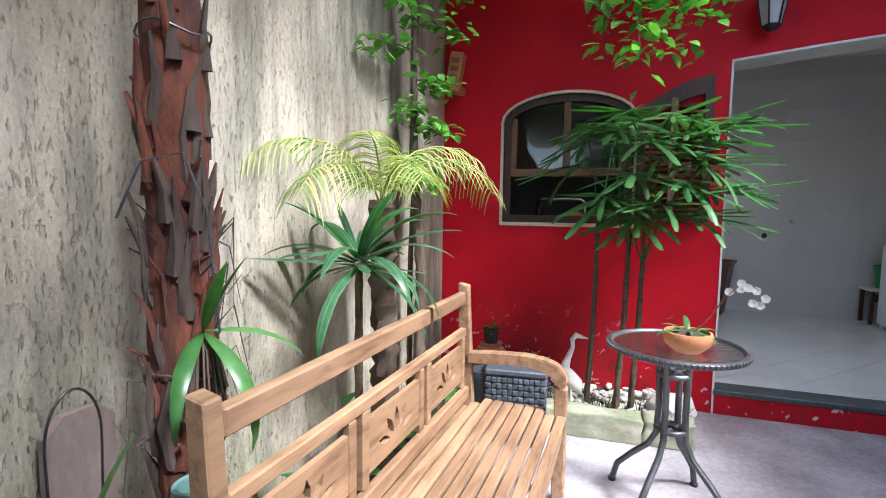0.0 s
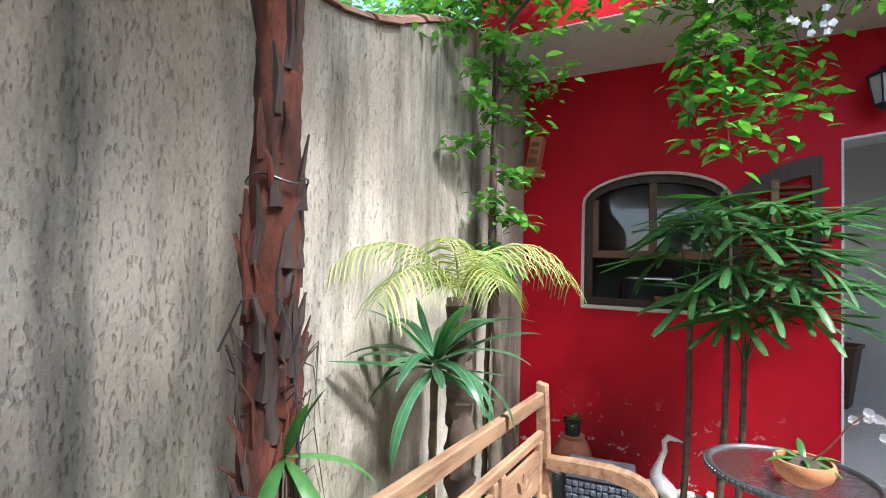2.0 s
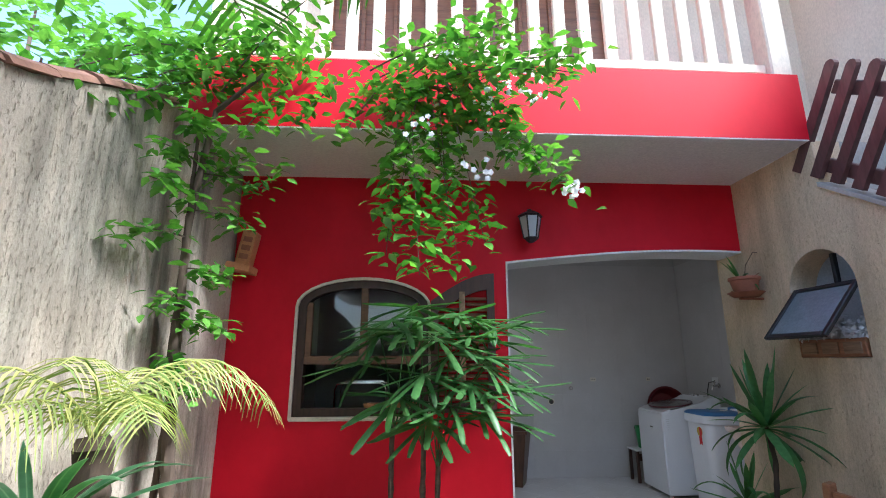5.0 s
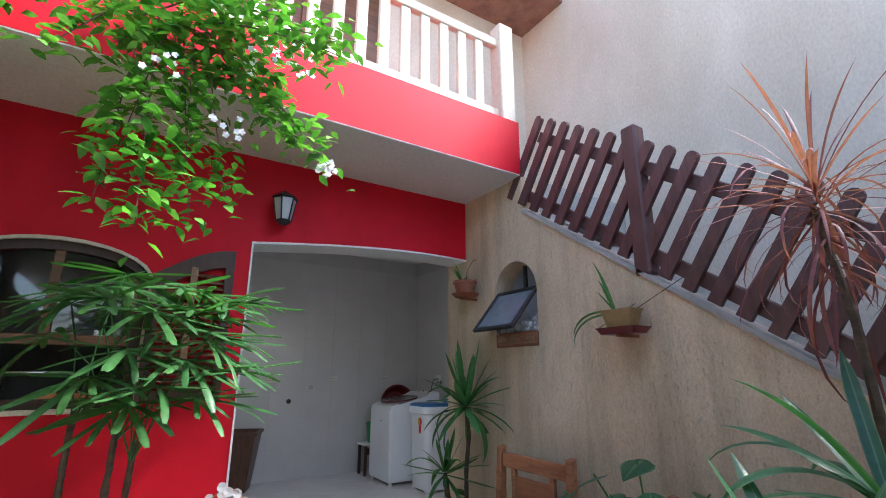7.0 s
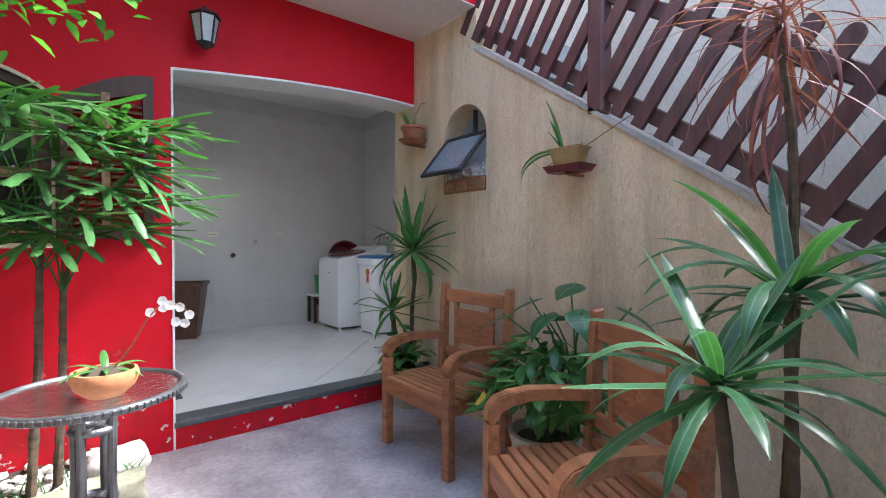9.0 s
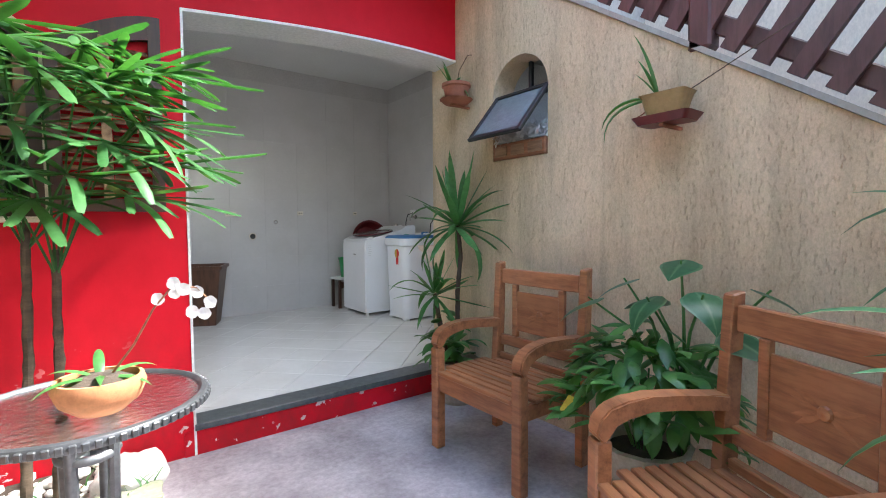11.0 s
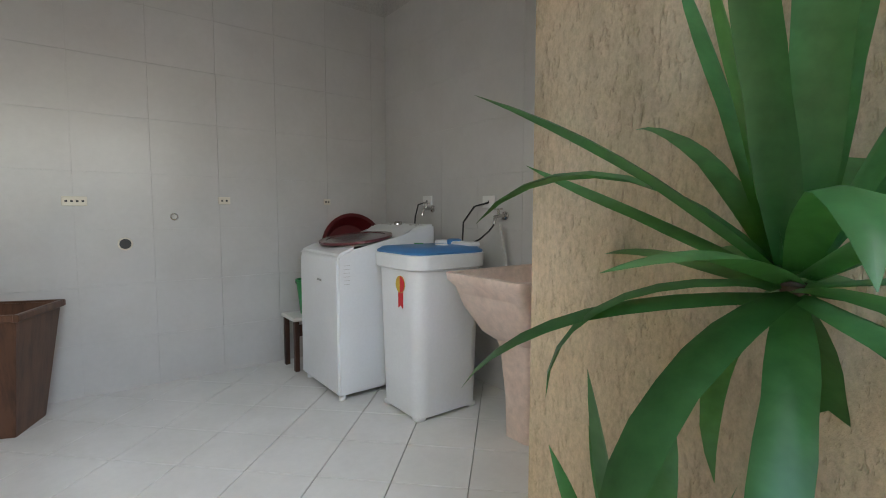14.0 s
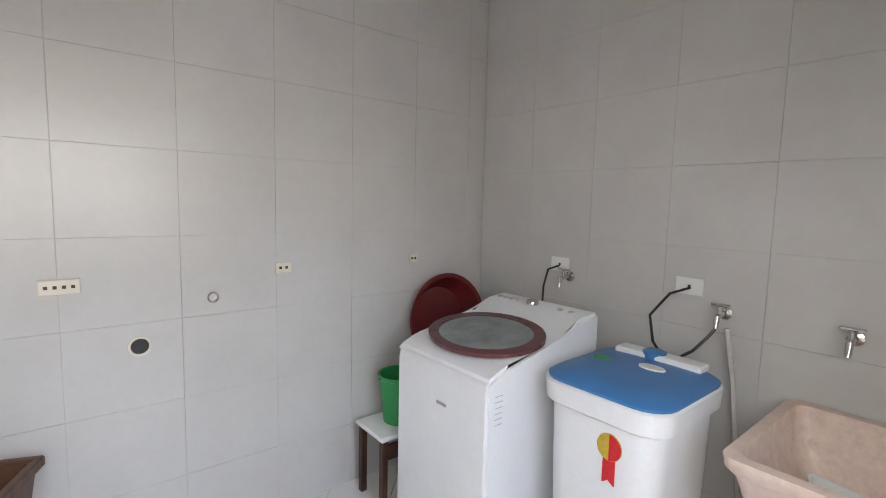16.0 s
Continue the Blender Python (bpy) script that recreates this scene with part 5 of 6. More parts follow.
# red cordyline
co = thing("red_cordyline", (4.07, 2.17, 0), "thin-stemmed cordyline with a burst of reddish leaves", "plant")
pot(co, 0.09, 0.12, 0.2, "old_terracotta")
stem(co, [(0, 0, 0.18), (0.0, -0.03, 1.0), (-0.02, -0.02, 1.6), (0.0, 0.03, 1.98)], [0.016, 0.014, 0.013, 0.010])
for z, n, lo, hi in ((1.74, 8, -60, -20), (1.84, 16, -50, 20), (1.93, 30, -35, 50), (2.0, 36, 0, 86)):
    rosette(co, SWORD_R, (-0.01, 0.01, z), n, lo, hi, (0.7, 1.15), spread=0.008)

# rhapis palm: canes with fans of long leaflets
rh = thing("lady_palm", (2.12, 4.5, 0.1), "dense lady palm with dark canes and glossy fan leaves", "plant")
canes = [((-0.13, 0.02, 0), (-0.10, 0.0, 1.2)), ((0.04, -0.08, 0), (0.08, -0.06, 1.12)), ((0.13, -0.02, 0), (0.16, -0.06, 1.02))]
for c0, c1 in canes:
    stem(rh, [c0, ((c0[0] + c1[0]) / 2 + 0.01, (c0[1] + c1[1]) / 2, 0.6), c1], [0.018, 0.016, 0.013], "cane", "cane", 0.16)
fans = [(-0.22, -0.12, 1.52, 200), (-0.08, -0.22, 1.55, 250), (0.10, -0.22, 1.50, 285), (0.28, -0.18, 1.50, 330), (0.42, -0.10, 1.58, 350), (0.22, -0.02, 1.66, 20), (-0.04, -0.02, 1.70, 110),
        (-0.26, -0.02, 1.40, 190), (0.02, -0.22, 1.32, 265), (0.26, -0.22, 1.28, 300), (0.42, -0.12, 1.22, 335), (0.40, -0.02, 1.40, 5), (0.16, -0.24, 1.16, 280), (0.33, -0.14, 1.10, 320), (-0.10, -0.16, 1.20, 235), (0.08, 0.0, 1.52, 60),
        (0.0, -0.1, 1.62, 270), (0.32, -0.05, 1.62, 340), (0.18, -0.14, 1.42, 310), (-0.16, -0.08, 1.62, 215), (0.36, -0.2, 1.36, 345), (0.06, -0.12, 1.08, 255)]
for k, (x, y, z, az) in enumerate(fans):
    x += 0.05
    y -= 0.07
    z += 0.12
    c1 = Vector(canes[k % 3][1])
    b = bmesh.new()
    tube(b, [c1 - Vector((0, 0, 0.1)), c1.lerp(Vector((x, y, z)), 0.5) + Vector((0, 0, 0.05)), (x, y, z)], [0.005, 0.004, 0.004], 5)
    pet = part("petiole", b, "leaf_palm", rh)
    nb = 11 + k % 2
    tiltf = random.uniform(-6, 26)
    for i in range(nb):
        sp_a = (i / (nb - 1) - 0.5) * random.uniform(190, 230)
        s = random.uniform(0.8, 1.05) * (1 - 0.30 * abs(sp_a) / 140)
        ob = part("leaf", FAN[(i + k) % 3], "", rh)
        ob.matrix_basis = Matrix.Translation((x, y, z)) @ pose(0, 0, 0, 0, 0, az) @ pose(0, 0, 0, 0, tiltf) @ pose(0, 0, 0, random.uniform(-14, 14), random.uniform(-16, 10), sp_a) @ Matrix.Scale(s, 4)


def frond(parent, pts, length, n, material, half_width=0.012, name="frond", hang=0.35, rachis="leaf_frond", r=0.009):
    """A feather leaf: rachis with two rows of leaflets."""
    P = [Vector(p) for p in pts]
    def at(s):
        f = s * (len(P) - 1)
        i = min(int(f), len(P) - 2)
        return P[i].lerp(P[i + 1], f - i), (P[i + 1] - P[i]).normalized()
    b = bmesh.new()
    tube(b, [at(i / 12)[0] for i in range(13)], [r * (1 - 0.75 * i / 12) for i in range(13)], 6)
    fr = part(name, b, rachis, parent, smooth=True)
    b = bmesh.new()
    for i in range(n):
        s = 0.14 + 0.86 * i / n
        p, d = at(s)
        side = d.cross(Vector((0, 0, 1))).normalized()
        L = length * (0.55 + 0.6 * math.sin(math.pi * min(1, s * 0.95 + 0.05))) * random.uniform(0.85, 1.05)
        for sg in (-1, 1):
            v = (side * sg * 0.85 + d * 0.55 + Vector((0, 0, random.uniform(-0.1, 0.18)))).normalized()
            q = [p, p + v * L * 0.4 + Vector((0, 0, -hang * L * 0.10)), p + v * L * 0.75 + Vector((0, 0, -hang * L * 0.38)), p + v * L * 0.97 + Vector((0, 0, -hang * L * 0.8))]
            blade(b, q, [half_width * 0.6, half_width, half_width * 0.7, 0.001], d, 0.35)
    part("leaflets", b, material, fr, kind="stuff")


# small yellowing palm by the wall
ar = thing("yellowing_palm", (1.12, 3.33, 0), "small shaggy-trunked palm with yellowing drooping fronds", "palm")
stem(ar, [(0, 0, 0), (0.01, 0, 0.7), (-0.01, -0.01, 1.37)], [0.05, 0.055, 0.045], "bark", "trunk", 0.35, 10)
for az, el, L in ((58, 38, 0.85), (40, 60, 0.6), (236, 48, 0.72), (262, 36, 0.62), (285, 66, 0.55), (90, 70, 0.45), (318, 46, 0.5)):
    c, s = math.cos(radians(az)), math.sin(radians(az))
    pts = []
    p, a = Vector((-0.01, -0.01, 1.34)), radians(el + 18)
    for i in range(7):
        pts.append(p.copy())
        p = p + Vector((c * math.cos(a), s * math.cos(a), math.sin(a))) * L / 6
        a -= radians(20)
    frond(ar, pts, 0.17, 26, "leaf_yellow", 0.004, "frond", 1.0, "leaf_yellow", 0.006)

# tall palm with old leaf bases
tp = thing("tall_palm", (1.06, 2.32, 0), "tall red-brown palm with shaggy old leaf bases", "palm")
stem(tp, [(0, 0, 0), (0.0, 0.0, 0.6), (-0.005, 0, 1.0), (-0.005, 0, 1.6), (0, -0.01, 2.2), (0.01, -0.01, 2.62)], [0.06, 0.064, 0.07, 0.063, 0.056, 0.048], "palm_bark", "trunk", 0.09, 22, 0.02)
for pts in ([(-0.035, -0.02, 2.1), (-0.075, -0.045, 2.3), (-0.15, -0.09, 2.62), (-0.24, -0.16, 2.9)], [(0.035, 0.02, 2.36), (0.08, 0.05, 2.5), (0.17, 0.11, 2.66), (0.34, 0.22, 2.86)]):
    b = bmesh.new()
    tube(b, pts, [0.026, 0.02, 0.016, 0.012], 10, True, 0.05)
    part("petiole", b, "dead_husk", tp, "grey-green leaf stalk", True)
for k in range(130):
    z = random.uniform(0.6, 1.5) if k < 108 else random.uniform(1.5, 2.3)
    a = random.uniform(0, 2 * math.pi)
    r = 0.066 if z < 1.7 else 0.055
    L = random.uniform(0.1, 0.24)
    c, s = math.cos(a), math.sin(a)
    out = random.uniform(0.0, 0.02) if k % 9 else random.uniform(0.03, 0.06)
    b = bmesh.new()
    q = [Vector((r * c * 0.9, r * s * 0.9, z)), Vector(((r + out * 0.4) * c, (r + out * 0.4) * s, z + L * 0.5)), Vector(((r + out) * c, (r + out) * s, z + L))]
    w = random.uniform(0.006, 0.013)
    q[1] += Vector((random.uniform(-0.012, 0.012), random.uniform(-0.012, 0.012), 0))
    q[2] += Vector((random.uniform(-0.02, 0.02), random.uniform(-0.02, 0.02), -0.3 * L if k % 9 == 0 else 0))
    tube(b, q, [w * 1.6, w * 1.0, w * 0.3], 8, True, 0.45)
    part("leaf_base", b, "dead_husk" if k % 3 else "palm_bark", tp, smooth=True)
b = bmesh.new()
for k in range(26):
    a = random.uniform(0, 2 * math.pi)
    z = random.uniform(0.75, 1.3)
    c, s = math.cos(a), math.sin(a)
    p = Vector((0.068 * c, 0.068 * s, z))
    tube(b, [p, p + Vector((c * 0.05, s * 0.05, random.uniform(-0.05, 0.08))), p + Vector((c * 0.06 + random.uniform(-0.05, 0.05), s * 0.06, random.uniform(-0.18, 0.05)))], [0.0028, 0.002, 0.0008], 5)
part("fibres", b, "dead_husk", tp, kind="stuff")
for k, z in enumerate((0.83, 0.93, 1.72)):
    b = bmesh.new()
    tube(b, [(0.078 * math.cos(i * math.pi / 10), 0.078 * math.sin(i * math.pi / 10), z + 0.01 * math.sin(i * 0.9)) for i in range(21)], 0.003, 5, False)
    part("wire_tie", b, "iron", tp)
# some fronds at 285-345 degrees are unseen extras, added to shade the near wall
for az, el, L, ln in ((48, 62, 1.9, 0.62), (80, 60, 1.8, 0.55), (200, 64, 1.4, 0.42), (265, 55, 1.5, 0.5), (305, 62, 1.7, 0.5), (145, 60, 1.5, 0.45), (345, 75, 1.8, 0.5), (325, 40, 1.5, 0.5), (285, 38, 1.5, 0.5)):
    c, s = math.cos(radians(az)), math.sin(radians(az))
    pts, p, a = [], Vector((0.03 * c, 0.03 * s, 2.35)), radians(el + 16)
    for i in range(9):
        pts.append(p.copy())
        p = p + Vector((c * math.cos(a), s * math.cos(a), math.sin(a))) * L / 8
        a -= radians(12)
    frond(tp, pts, ln, 34, "leaf_frond", 0.013, "frond", 0.25, "dead_husk", 0.015)
og = thing("trunk_orchid", (1.15, 2.29, 1.02), "orchid with long strap leaves tied to the palm trunk", "plant")
for az, el, m, sc in ((330, 55, 0, 1.0), (20, 70, 0, 0.8), (300, 5, 2, 1.2), (350, -10, 2, 1.35), (40, 10, 1, 1.0)):
    ob = part("leaf", STRAP[m], "", og)
    ob.matrix_basis = pose(0, 0, 0.02, 0, -el, az) @ Matrix.Diagonal((sc, sc * 0.62, sc, 1))
b = bmesh.new()
for k in range(26):
    a = k * 2.4
    tube(b, [(0, 0, 0), (0.03 * math.cos(a), 0.03 * math.sin(a), -0.02), (0.05 * math.cos(a), 0.05 * math.sin(a), -0.12 - 0.02 * (k % 4))], 0.003, 4)
part("roots", b, "dead_husk", og, kind="stuff")
b = bmesh.new()
tube(b, [(-0.10, -0.12, 0.28), (-0.05, -0.1, 0.40), (0.02, -0.06, 0.42), (0.05, -0.03, 0.3), (0.05, 0.0, 0.02)], 0.003, 5)
part("wire_hoop", b, "iron", og)


# ---- flowering vine over the balcony ----
vn = thing("flowering_vine", (1.02, 4.0, 0), "leafy climbing vine with small white flowers arching over the balcony", "vine")
O = Vector((1.02, 4.0, 0))
main = [[(0, 0, 0), (0.02, 0.02, 0.9), (-0.02, -0.03, 1.6), (0.0, -0.08, 2.3), (0.05, -0.05, 2.9), (0.3, -0.1, 3.1)],
        [(-0.06, 0.03, 0), (-0.07, 0.06, 1.0), (-0.03, 0.03, 1.7), (-0.02, -0.05, 2.4), (0.0, -0.1, 2.8)]]
for pts, rr in zip(main, ([0.035, 0.034, 0.024, 0.018, 0.014, 0.01], [0.018, 0.016, 0.014, 0.011, 0.008])):
    stem(vn, pts, rr, "bark", "stem", 0.14)
twigs = []
def sprig(p0, p1, sag, n, spread):
    twigs.append((Vector(p0), Vector(p1), sag, n, spread))
for k in range(16):
    x = random.uniform(0.35, 2.7)
    sprig((x - 0.3, 4.0 + random.uniform(-0.2, 0.15), 3.12 + random.uniform(-0.1, 0.1)), (x + 0.3, 3.85 + random.uniform(-0.4, 0.25), 3.15 + random.uniform(-0.22, 0.22)), 0.04, 70, 0.13)
for x, y, z in ((0.7, 3.3, 2.45), (0.55, 3.5, 2.75), (0.85, 3.55, 2.75), (1.25, 3.75, 2.62), (1.5, 3.85, 2.78), (1.75, 3.85, 2.72), (1.95, 3.9, 2.85)):
    sprig((x + 0.2, 3.95, 3.1), (x, y, z), -0.05, 46, 0.09)
for x0, x1, z, n in ((2.1, 2.16, 1.98, 120), (2.05, 2.0, 2.1, 80), (2.2, 2.34, 2.08, 100), (2.3, 2.48, 2.16, 80), (2.15, 2.05, 2.35, 60), (2.25, 2.3, 2.3, 70), (2.4, 2.9, 2.42, 80), (2.5, 2.75, 2.5, 70), (2.3, 2.62, 2.6, 60)):
    sprig((x0, 3.92, 3.1), (x1, random.uniform(3.66, 3.85), z), -0.08, n, 0.10)
for z, dx, dy, n in ((1.45, 0.15, 0.0, 34), (1.55, 0.06, -0.12, 26), (1.75, 0.22, 0.05, 36), (1.85, -0.05, -0.16, 26), (2.0, 0.2, 0.02, 36), (2.15, -0.1, -0.4, 32), (2.3, 0.25, 0.1, 34), (2.35, 0.02, -0.45, 36), (2.5, 0.32, 0.1, 36), (2.55, -0.02, -0.35, 36), (2.7, 0.1, -0.3, 40), (2.62, 0.42, 0.15, 26)):
    sprig((1.02, 3.95, z + 0.05), (1.02 + dx, 3.95 + dy, z), -0.03, n, 0.06)
lv, tw, fl = bmesh.new(), bmesh.new(), bmesh.new()
layer_seed = random.Random(7)
for p0, p1, sag, n, spread in twigs:
    mid = (p0 + p1) / 2 + Vector((0, 0, sag + 0.06))
    def on(s):
        return p0 * (1 - s) ** 2 + mid * 2 * s * (1 - s) + p1 * s * s
    tube(tw, [on(i / 6) - O for i in range(7)], [0.005 - 0.0005 * i for i in range(7)], 4)
    for i in range(int(n * 1.4)):
        s = min(1, max(0.05, layer_seed.random() ** 0.8))
        p = on(s) + Vector([layer_seed.gauss(0, spread * 0.55) for _ in range(3)]) - O
        az = layer_seed.uniform(0, 2 * math.pi)
        L = layer_seed.uniform(0.05, 0.088)
        d = Vector((math.cos(az), math.sin(az), layer_seed.uniform(-0.75, 0.25))).normalized()
        across = d.cross(Vector((layer_seed.gauss(0, 0.35), layer_seed.gauss(0, 0.35), 1))).normalized()
        blade(lv, [p, p + d * L * 0.35, p + d * L * 0.7 + Vector((0, 0, -0.003)), p + d * L + Vector((0, 0, -0.009))], [0.002, L * 0.26, L * 0.19, 0.001], across, 0.22)
for c, n, r in (((2.62, 3.9, 3.16), 30, 0.11), ((2.5, 3.86, 2.95), 14, 0.08), ((2.9, 3.74, 2.42), 20, 0.035), ((2.75, 3.85, 3.05), 18, 0.08), ((2.35, 3.8, 3.2), 8, 0.1), ((2.45, 3.75, 2.5), 8, 0.08), ((2.2, 3.75, 2.7), 8, 0.1)):
    for i in range(n):
        p = Vector([layer_seed.gauss(q, r * 0.6) for q in c]) - O
        for k in range(5):
            a = 2 * math.pi * k / 5
            d = Vector((math.cos(a), 0.4 * layer_seed.uniform(-1, 1), math.sin(a))).normalized() * 0.016
            blade(fl, [p, p + d * 0.6, p + d], [0.001, 0.007, 0.002], d.cross(Vector((0, 1, 0.2))), 0.1)
part("twigs", tw, "bark", vn, kind="stuff")
part("foliage", lv, "leaf_vine", vn, "many small bright green leaves", kind="stuff")
part("flowers", fl, "petal", vn, "clusters of small white flowers", kind="stuff")


# ---- bed under the window ----
for x0, x1, y0 in ((1.30, 2.30, 4.25), (2.31, 2.58, 4.27)):
    t = bmesh.new()
    bmesh.ops.create_cube(t, size=1.0)
    bmesh.ops.subdivide_edges(t, edges=t.edges, cuts=11, use_grid_fill=True)
    for v in t.verts:
        v.co = Vector((x0 + (v.co.x + 0.5) * (x1 - x0), y0 + (v.co.y + 0.5) * 0.14, (v.co.z + 0.5) * 0.15))
        v.co += Vector((noise.noise(v.co * 14), noise.noise(v.co * 14 + Vector((9, 0, 0))), noise.noise(v.co * 14 + Vector((0, 9, 0))))) * 0.018
        v.co.z = max(v.co.z, 0.0)
    me = bpy.data.meshes.new("kerb_stone")
    t.to_mesh(me)
    t.free()
    me.materials.append(M["mossy"])
    me.shade_smooth()
    tagged(new("kerb_stone", me), "rough mossy stone block edging the planting bed", "stone", "bed edging stones")
bm = bmesh.new()
box(bm, (0.9, 4.38, 0.0), (2.56, 4.89, 0.09))
structure("bed_soil", bm, "soil", "dark soil of the planting bed")
bm = bmesh.new()
box(bm, (0.84, 1.9, 0.0), (1.36, 4.38, 0.04))
structure("bed_soil_side", bm, "soil", "strip of dark soil along the boundary wall")
def pebble_mesh(b, p, r, rnd):
    v = bmesh.ops.create_icosphere(b, subdivisions=1, radius=1)["verts"]
    s = (r * rnd.uniform(0.8, 1.4), r * rnd.uniform(0.7, 1.1), r * rnd.uniform(0.5, 0.8))
    m = Matrix.Translation(p) @ pose(0, 0, 0, 0, 0, rnd.uniform(0, 180))
    for x in v:
        x.co = m @ Vector((x.co.x * s[0], x.co.y * s[1], x.co.z * s[2]))
rnd = random.Random(3)
pebs = []
for k in range(4):
    b = bmesh.new()
    pebble_mesh(b, (0, 0, 0), 0.026, rnd)
    pebs.append(emit("pebble", b, "pebble", True))
pb = thing("pebble_bed", (2.05, 4.6, 0.09), "white and cream pebbles strewn over the planting bed", "pebbles")
for k in range(190):
    ob = part("pebble", pebs[k % 4], "", pb)
    s = rnd.uniform(0.6, 1.6)
    ob.matrix_basis = Matrix.Translation((rnd.uniform(-0.45, 0.5), rnd.uniform(-0.2, 0.27), rnd.uniform(0.0, 0.03))) @ pose(0, 0, 0, rnd.uniform(-20, 20), rnd.uniform(-20, 20), rnd.uniform(0, 360)) @ Matrix.Scale(s, 4)
b = bmesh.new()
v = bmesh.ops.create_icosphere(b, subdivisions=3, radius=1)["verts"]
for x in v:
    n = 1 + 0.25 * noise.noise(x.co * 1.6)
    x.co = Vector((x.co.x * 0.15 * n, x.co.y * 0.11 * n, x.co.z * 0.09 * n))
ws = tagged(new("white_boulder", emit("white_boulder", b, "pebble", True)), "large whitish boulder at the end of the bed", "stone")
ws.matrix_world = pose(2.50, 4.55, 0.14, 0, 0, 20)

# heron figure
hr = bmesh.new()
tube(hr, [(0.06, 0, 0.10), (0.03, 0, 0.16), (-0.03, 0, 0.22), (-0.05, 0, 0.27), (-0.03, 0, 0.33), (0.0, 0, 0.40), (-0.005, 0, 0.45), (0.02, 0, 0.475), (0.05, 0, 0.465), (0.10, 0, 0.45)], [0.01, 0.045, 0.05, 0.032, 0.018, 0.014, 0.014, 0.019, 0.013, 0.002], 10)
tube(hr, [(-0.01, 0.015, 0.16), (-0.01, 0.015, 0.0)], 0.006, 6)
tube(hr, [(-0.01, -0.015, 0.16), (-0.01, -0.015, 0.0)], 0.006, 6)
he = tagged(new("heron_statue", emit("heron_statue", hr, "pebble", True)), "small white garden heron statue standing among pebbles", "statue")
he.matrix_world = pose(1.90, 4.42, 0.09, 0, 0, 25)

# woven box, dark cup, terracotta jar with small pot
wk = thing("wicker_box", (1.60, 4.12, 0.0), "dark grey woven rattan storage box", "box", 6)
b = bmesh.new()
box(b, (-0.16, -0.11, 0.0), (0.16, 0.11, 0.30), 0.02)
part("core", b, "rattan", wk)
b = bmesh.new()
box(b, (-0.175, -0.125, 0.405), (0.175, 0.125, 0.44), 0.015)
part("lid", b, "rattan", wk, "smooth dark lid")
b = bmesh.new()
for r in range(11):
    z = 0.03 + r * 0.035
    for k in range(11):
        x = -0.15 + k * 0.03
        o = 0.006 if (k + r) % 2 else 0.0
        box(b, (x - 0.014, -0.118 - o, z - 0.014), (x + 0.014, -0.105, z + 0.014), 0.004)
    for k in range(8):
        y = -0.105 + k * 0.03
        o = 0.006 if (k + r) % 2 else 0.0
        for sg in (-1, 1):
            xx = sorted((sg * 0.155, sg * (0.168 + o)))
            box(b, (xx[0], y - 0.014, z - 0.014), (xx[1], y + 0.014, z + 0.014), 0.004)
box(b, (-0.158, -0.108, 0.02), (0.158, 0.108, 0.406))
part("weave", b, "rattan", wk, kind="stuff")
dp = thing("grey_pot", (1.40, 4.08, 0.04), "small dark grey plastic pot beside the box", "pot")
pot(dp, 0.05, 0.065, 0.36, "rattan")
jr = thing("terracotta_jar", (1.34, 4.62, 0.09), "round brown terracotta jar against the red wall", "jar")
b = bmesh.new()
lathe(b, [(0.08, 0), (0.13, 0.10), (0.135, 0.18), (0.10, 0.27), (0.075, 0.30), (0.08, 0.32), (0.05, 0.32)], 26)
part("jar_body", b, "old_terracotta", jr, smooth=True)
sm = thing("small_potted_plant", (1.34, 4.62, 0.411), "little dark pot with a sparse plant on a jar", "plant")
pot(sm, 0.045, 0.055, 0.10, "black")
for k in range(9):
    ob = part("leaf", BROAD[k % 3], "", sm)
    ob.matrix_basis = pose(0, 0, 0.10, 0, -50 + 6 * k, k * 80) @ Matrix.Scale(0.4, 4)
b = bmesh.new()
for k in range(60):
    a = rnd.uniform(0, 6.28)
    p = Vector((rnd.uniform(-0.55, 0.45), rnd.uniform(-0.24, 0.0), 0))
    blade(b, [p, p + Vector((0.02 * math.cos(a), 0.02 * math.sin(a), 0.07)), p + Vector((0.07 * math.cos(a), 0.07 * math.sin(a), 0.10))], [0.004, 0.004, 0.001], (math.sin(a), -math.cos(a), 0))
gr = tagged(new("grass_tufts", emit("grass_tufts", b, "leaf_palm")), "thin green grass tufts along the bed edge", "grass", "", "stuff")
gr.location = (2.1, 4.6, 0.09)
b = bmesh.new()
for k in range(150):
    p = Vector((rnd.uniform(0.92, 1.30), rnd.uniform(2.4, 4.1), 0.04 + rnd.random() ** 2 * 0.45))
    a = rnd.uniform(0, 6.28)
    d = Vector((math.cos(a), math.sin(a), rnd.uniform(-0.5, 0.6))).normalized() * rnd.uniform(0.06, 0.13)
    blade(b, [p, p + d * 0.4, p + d * 0.75, p + d], [0.002, 0.022, 0.016, 0.001], d.cross(Vector((0.1, 0, 1))), 0.2)
tagged(new("undergrowth", emit("undergrowth", b, "leaf_broad")), "low green leaves growing behind the bench", "plant", "", "stuff")

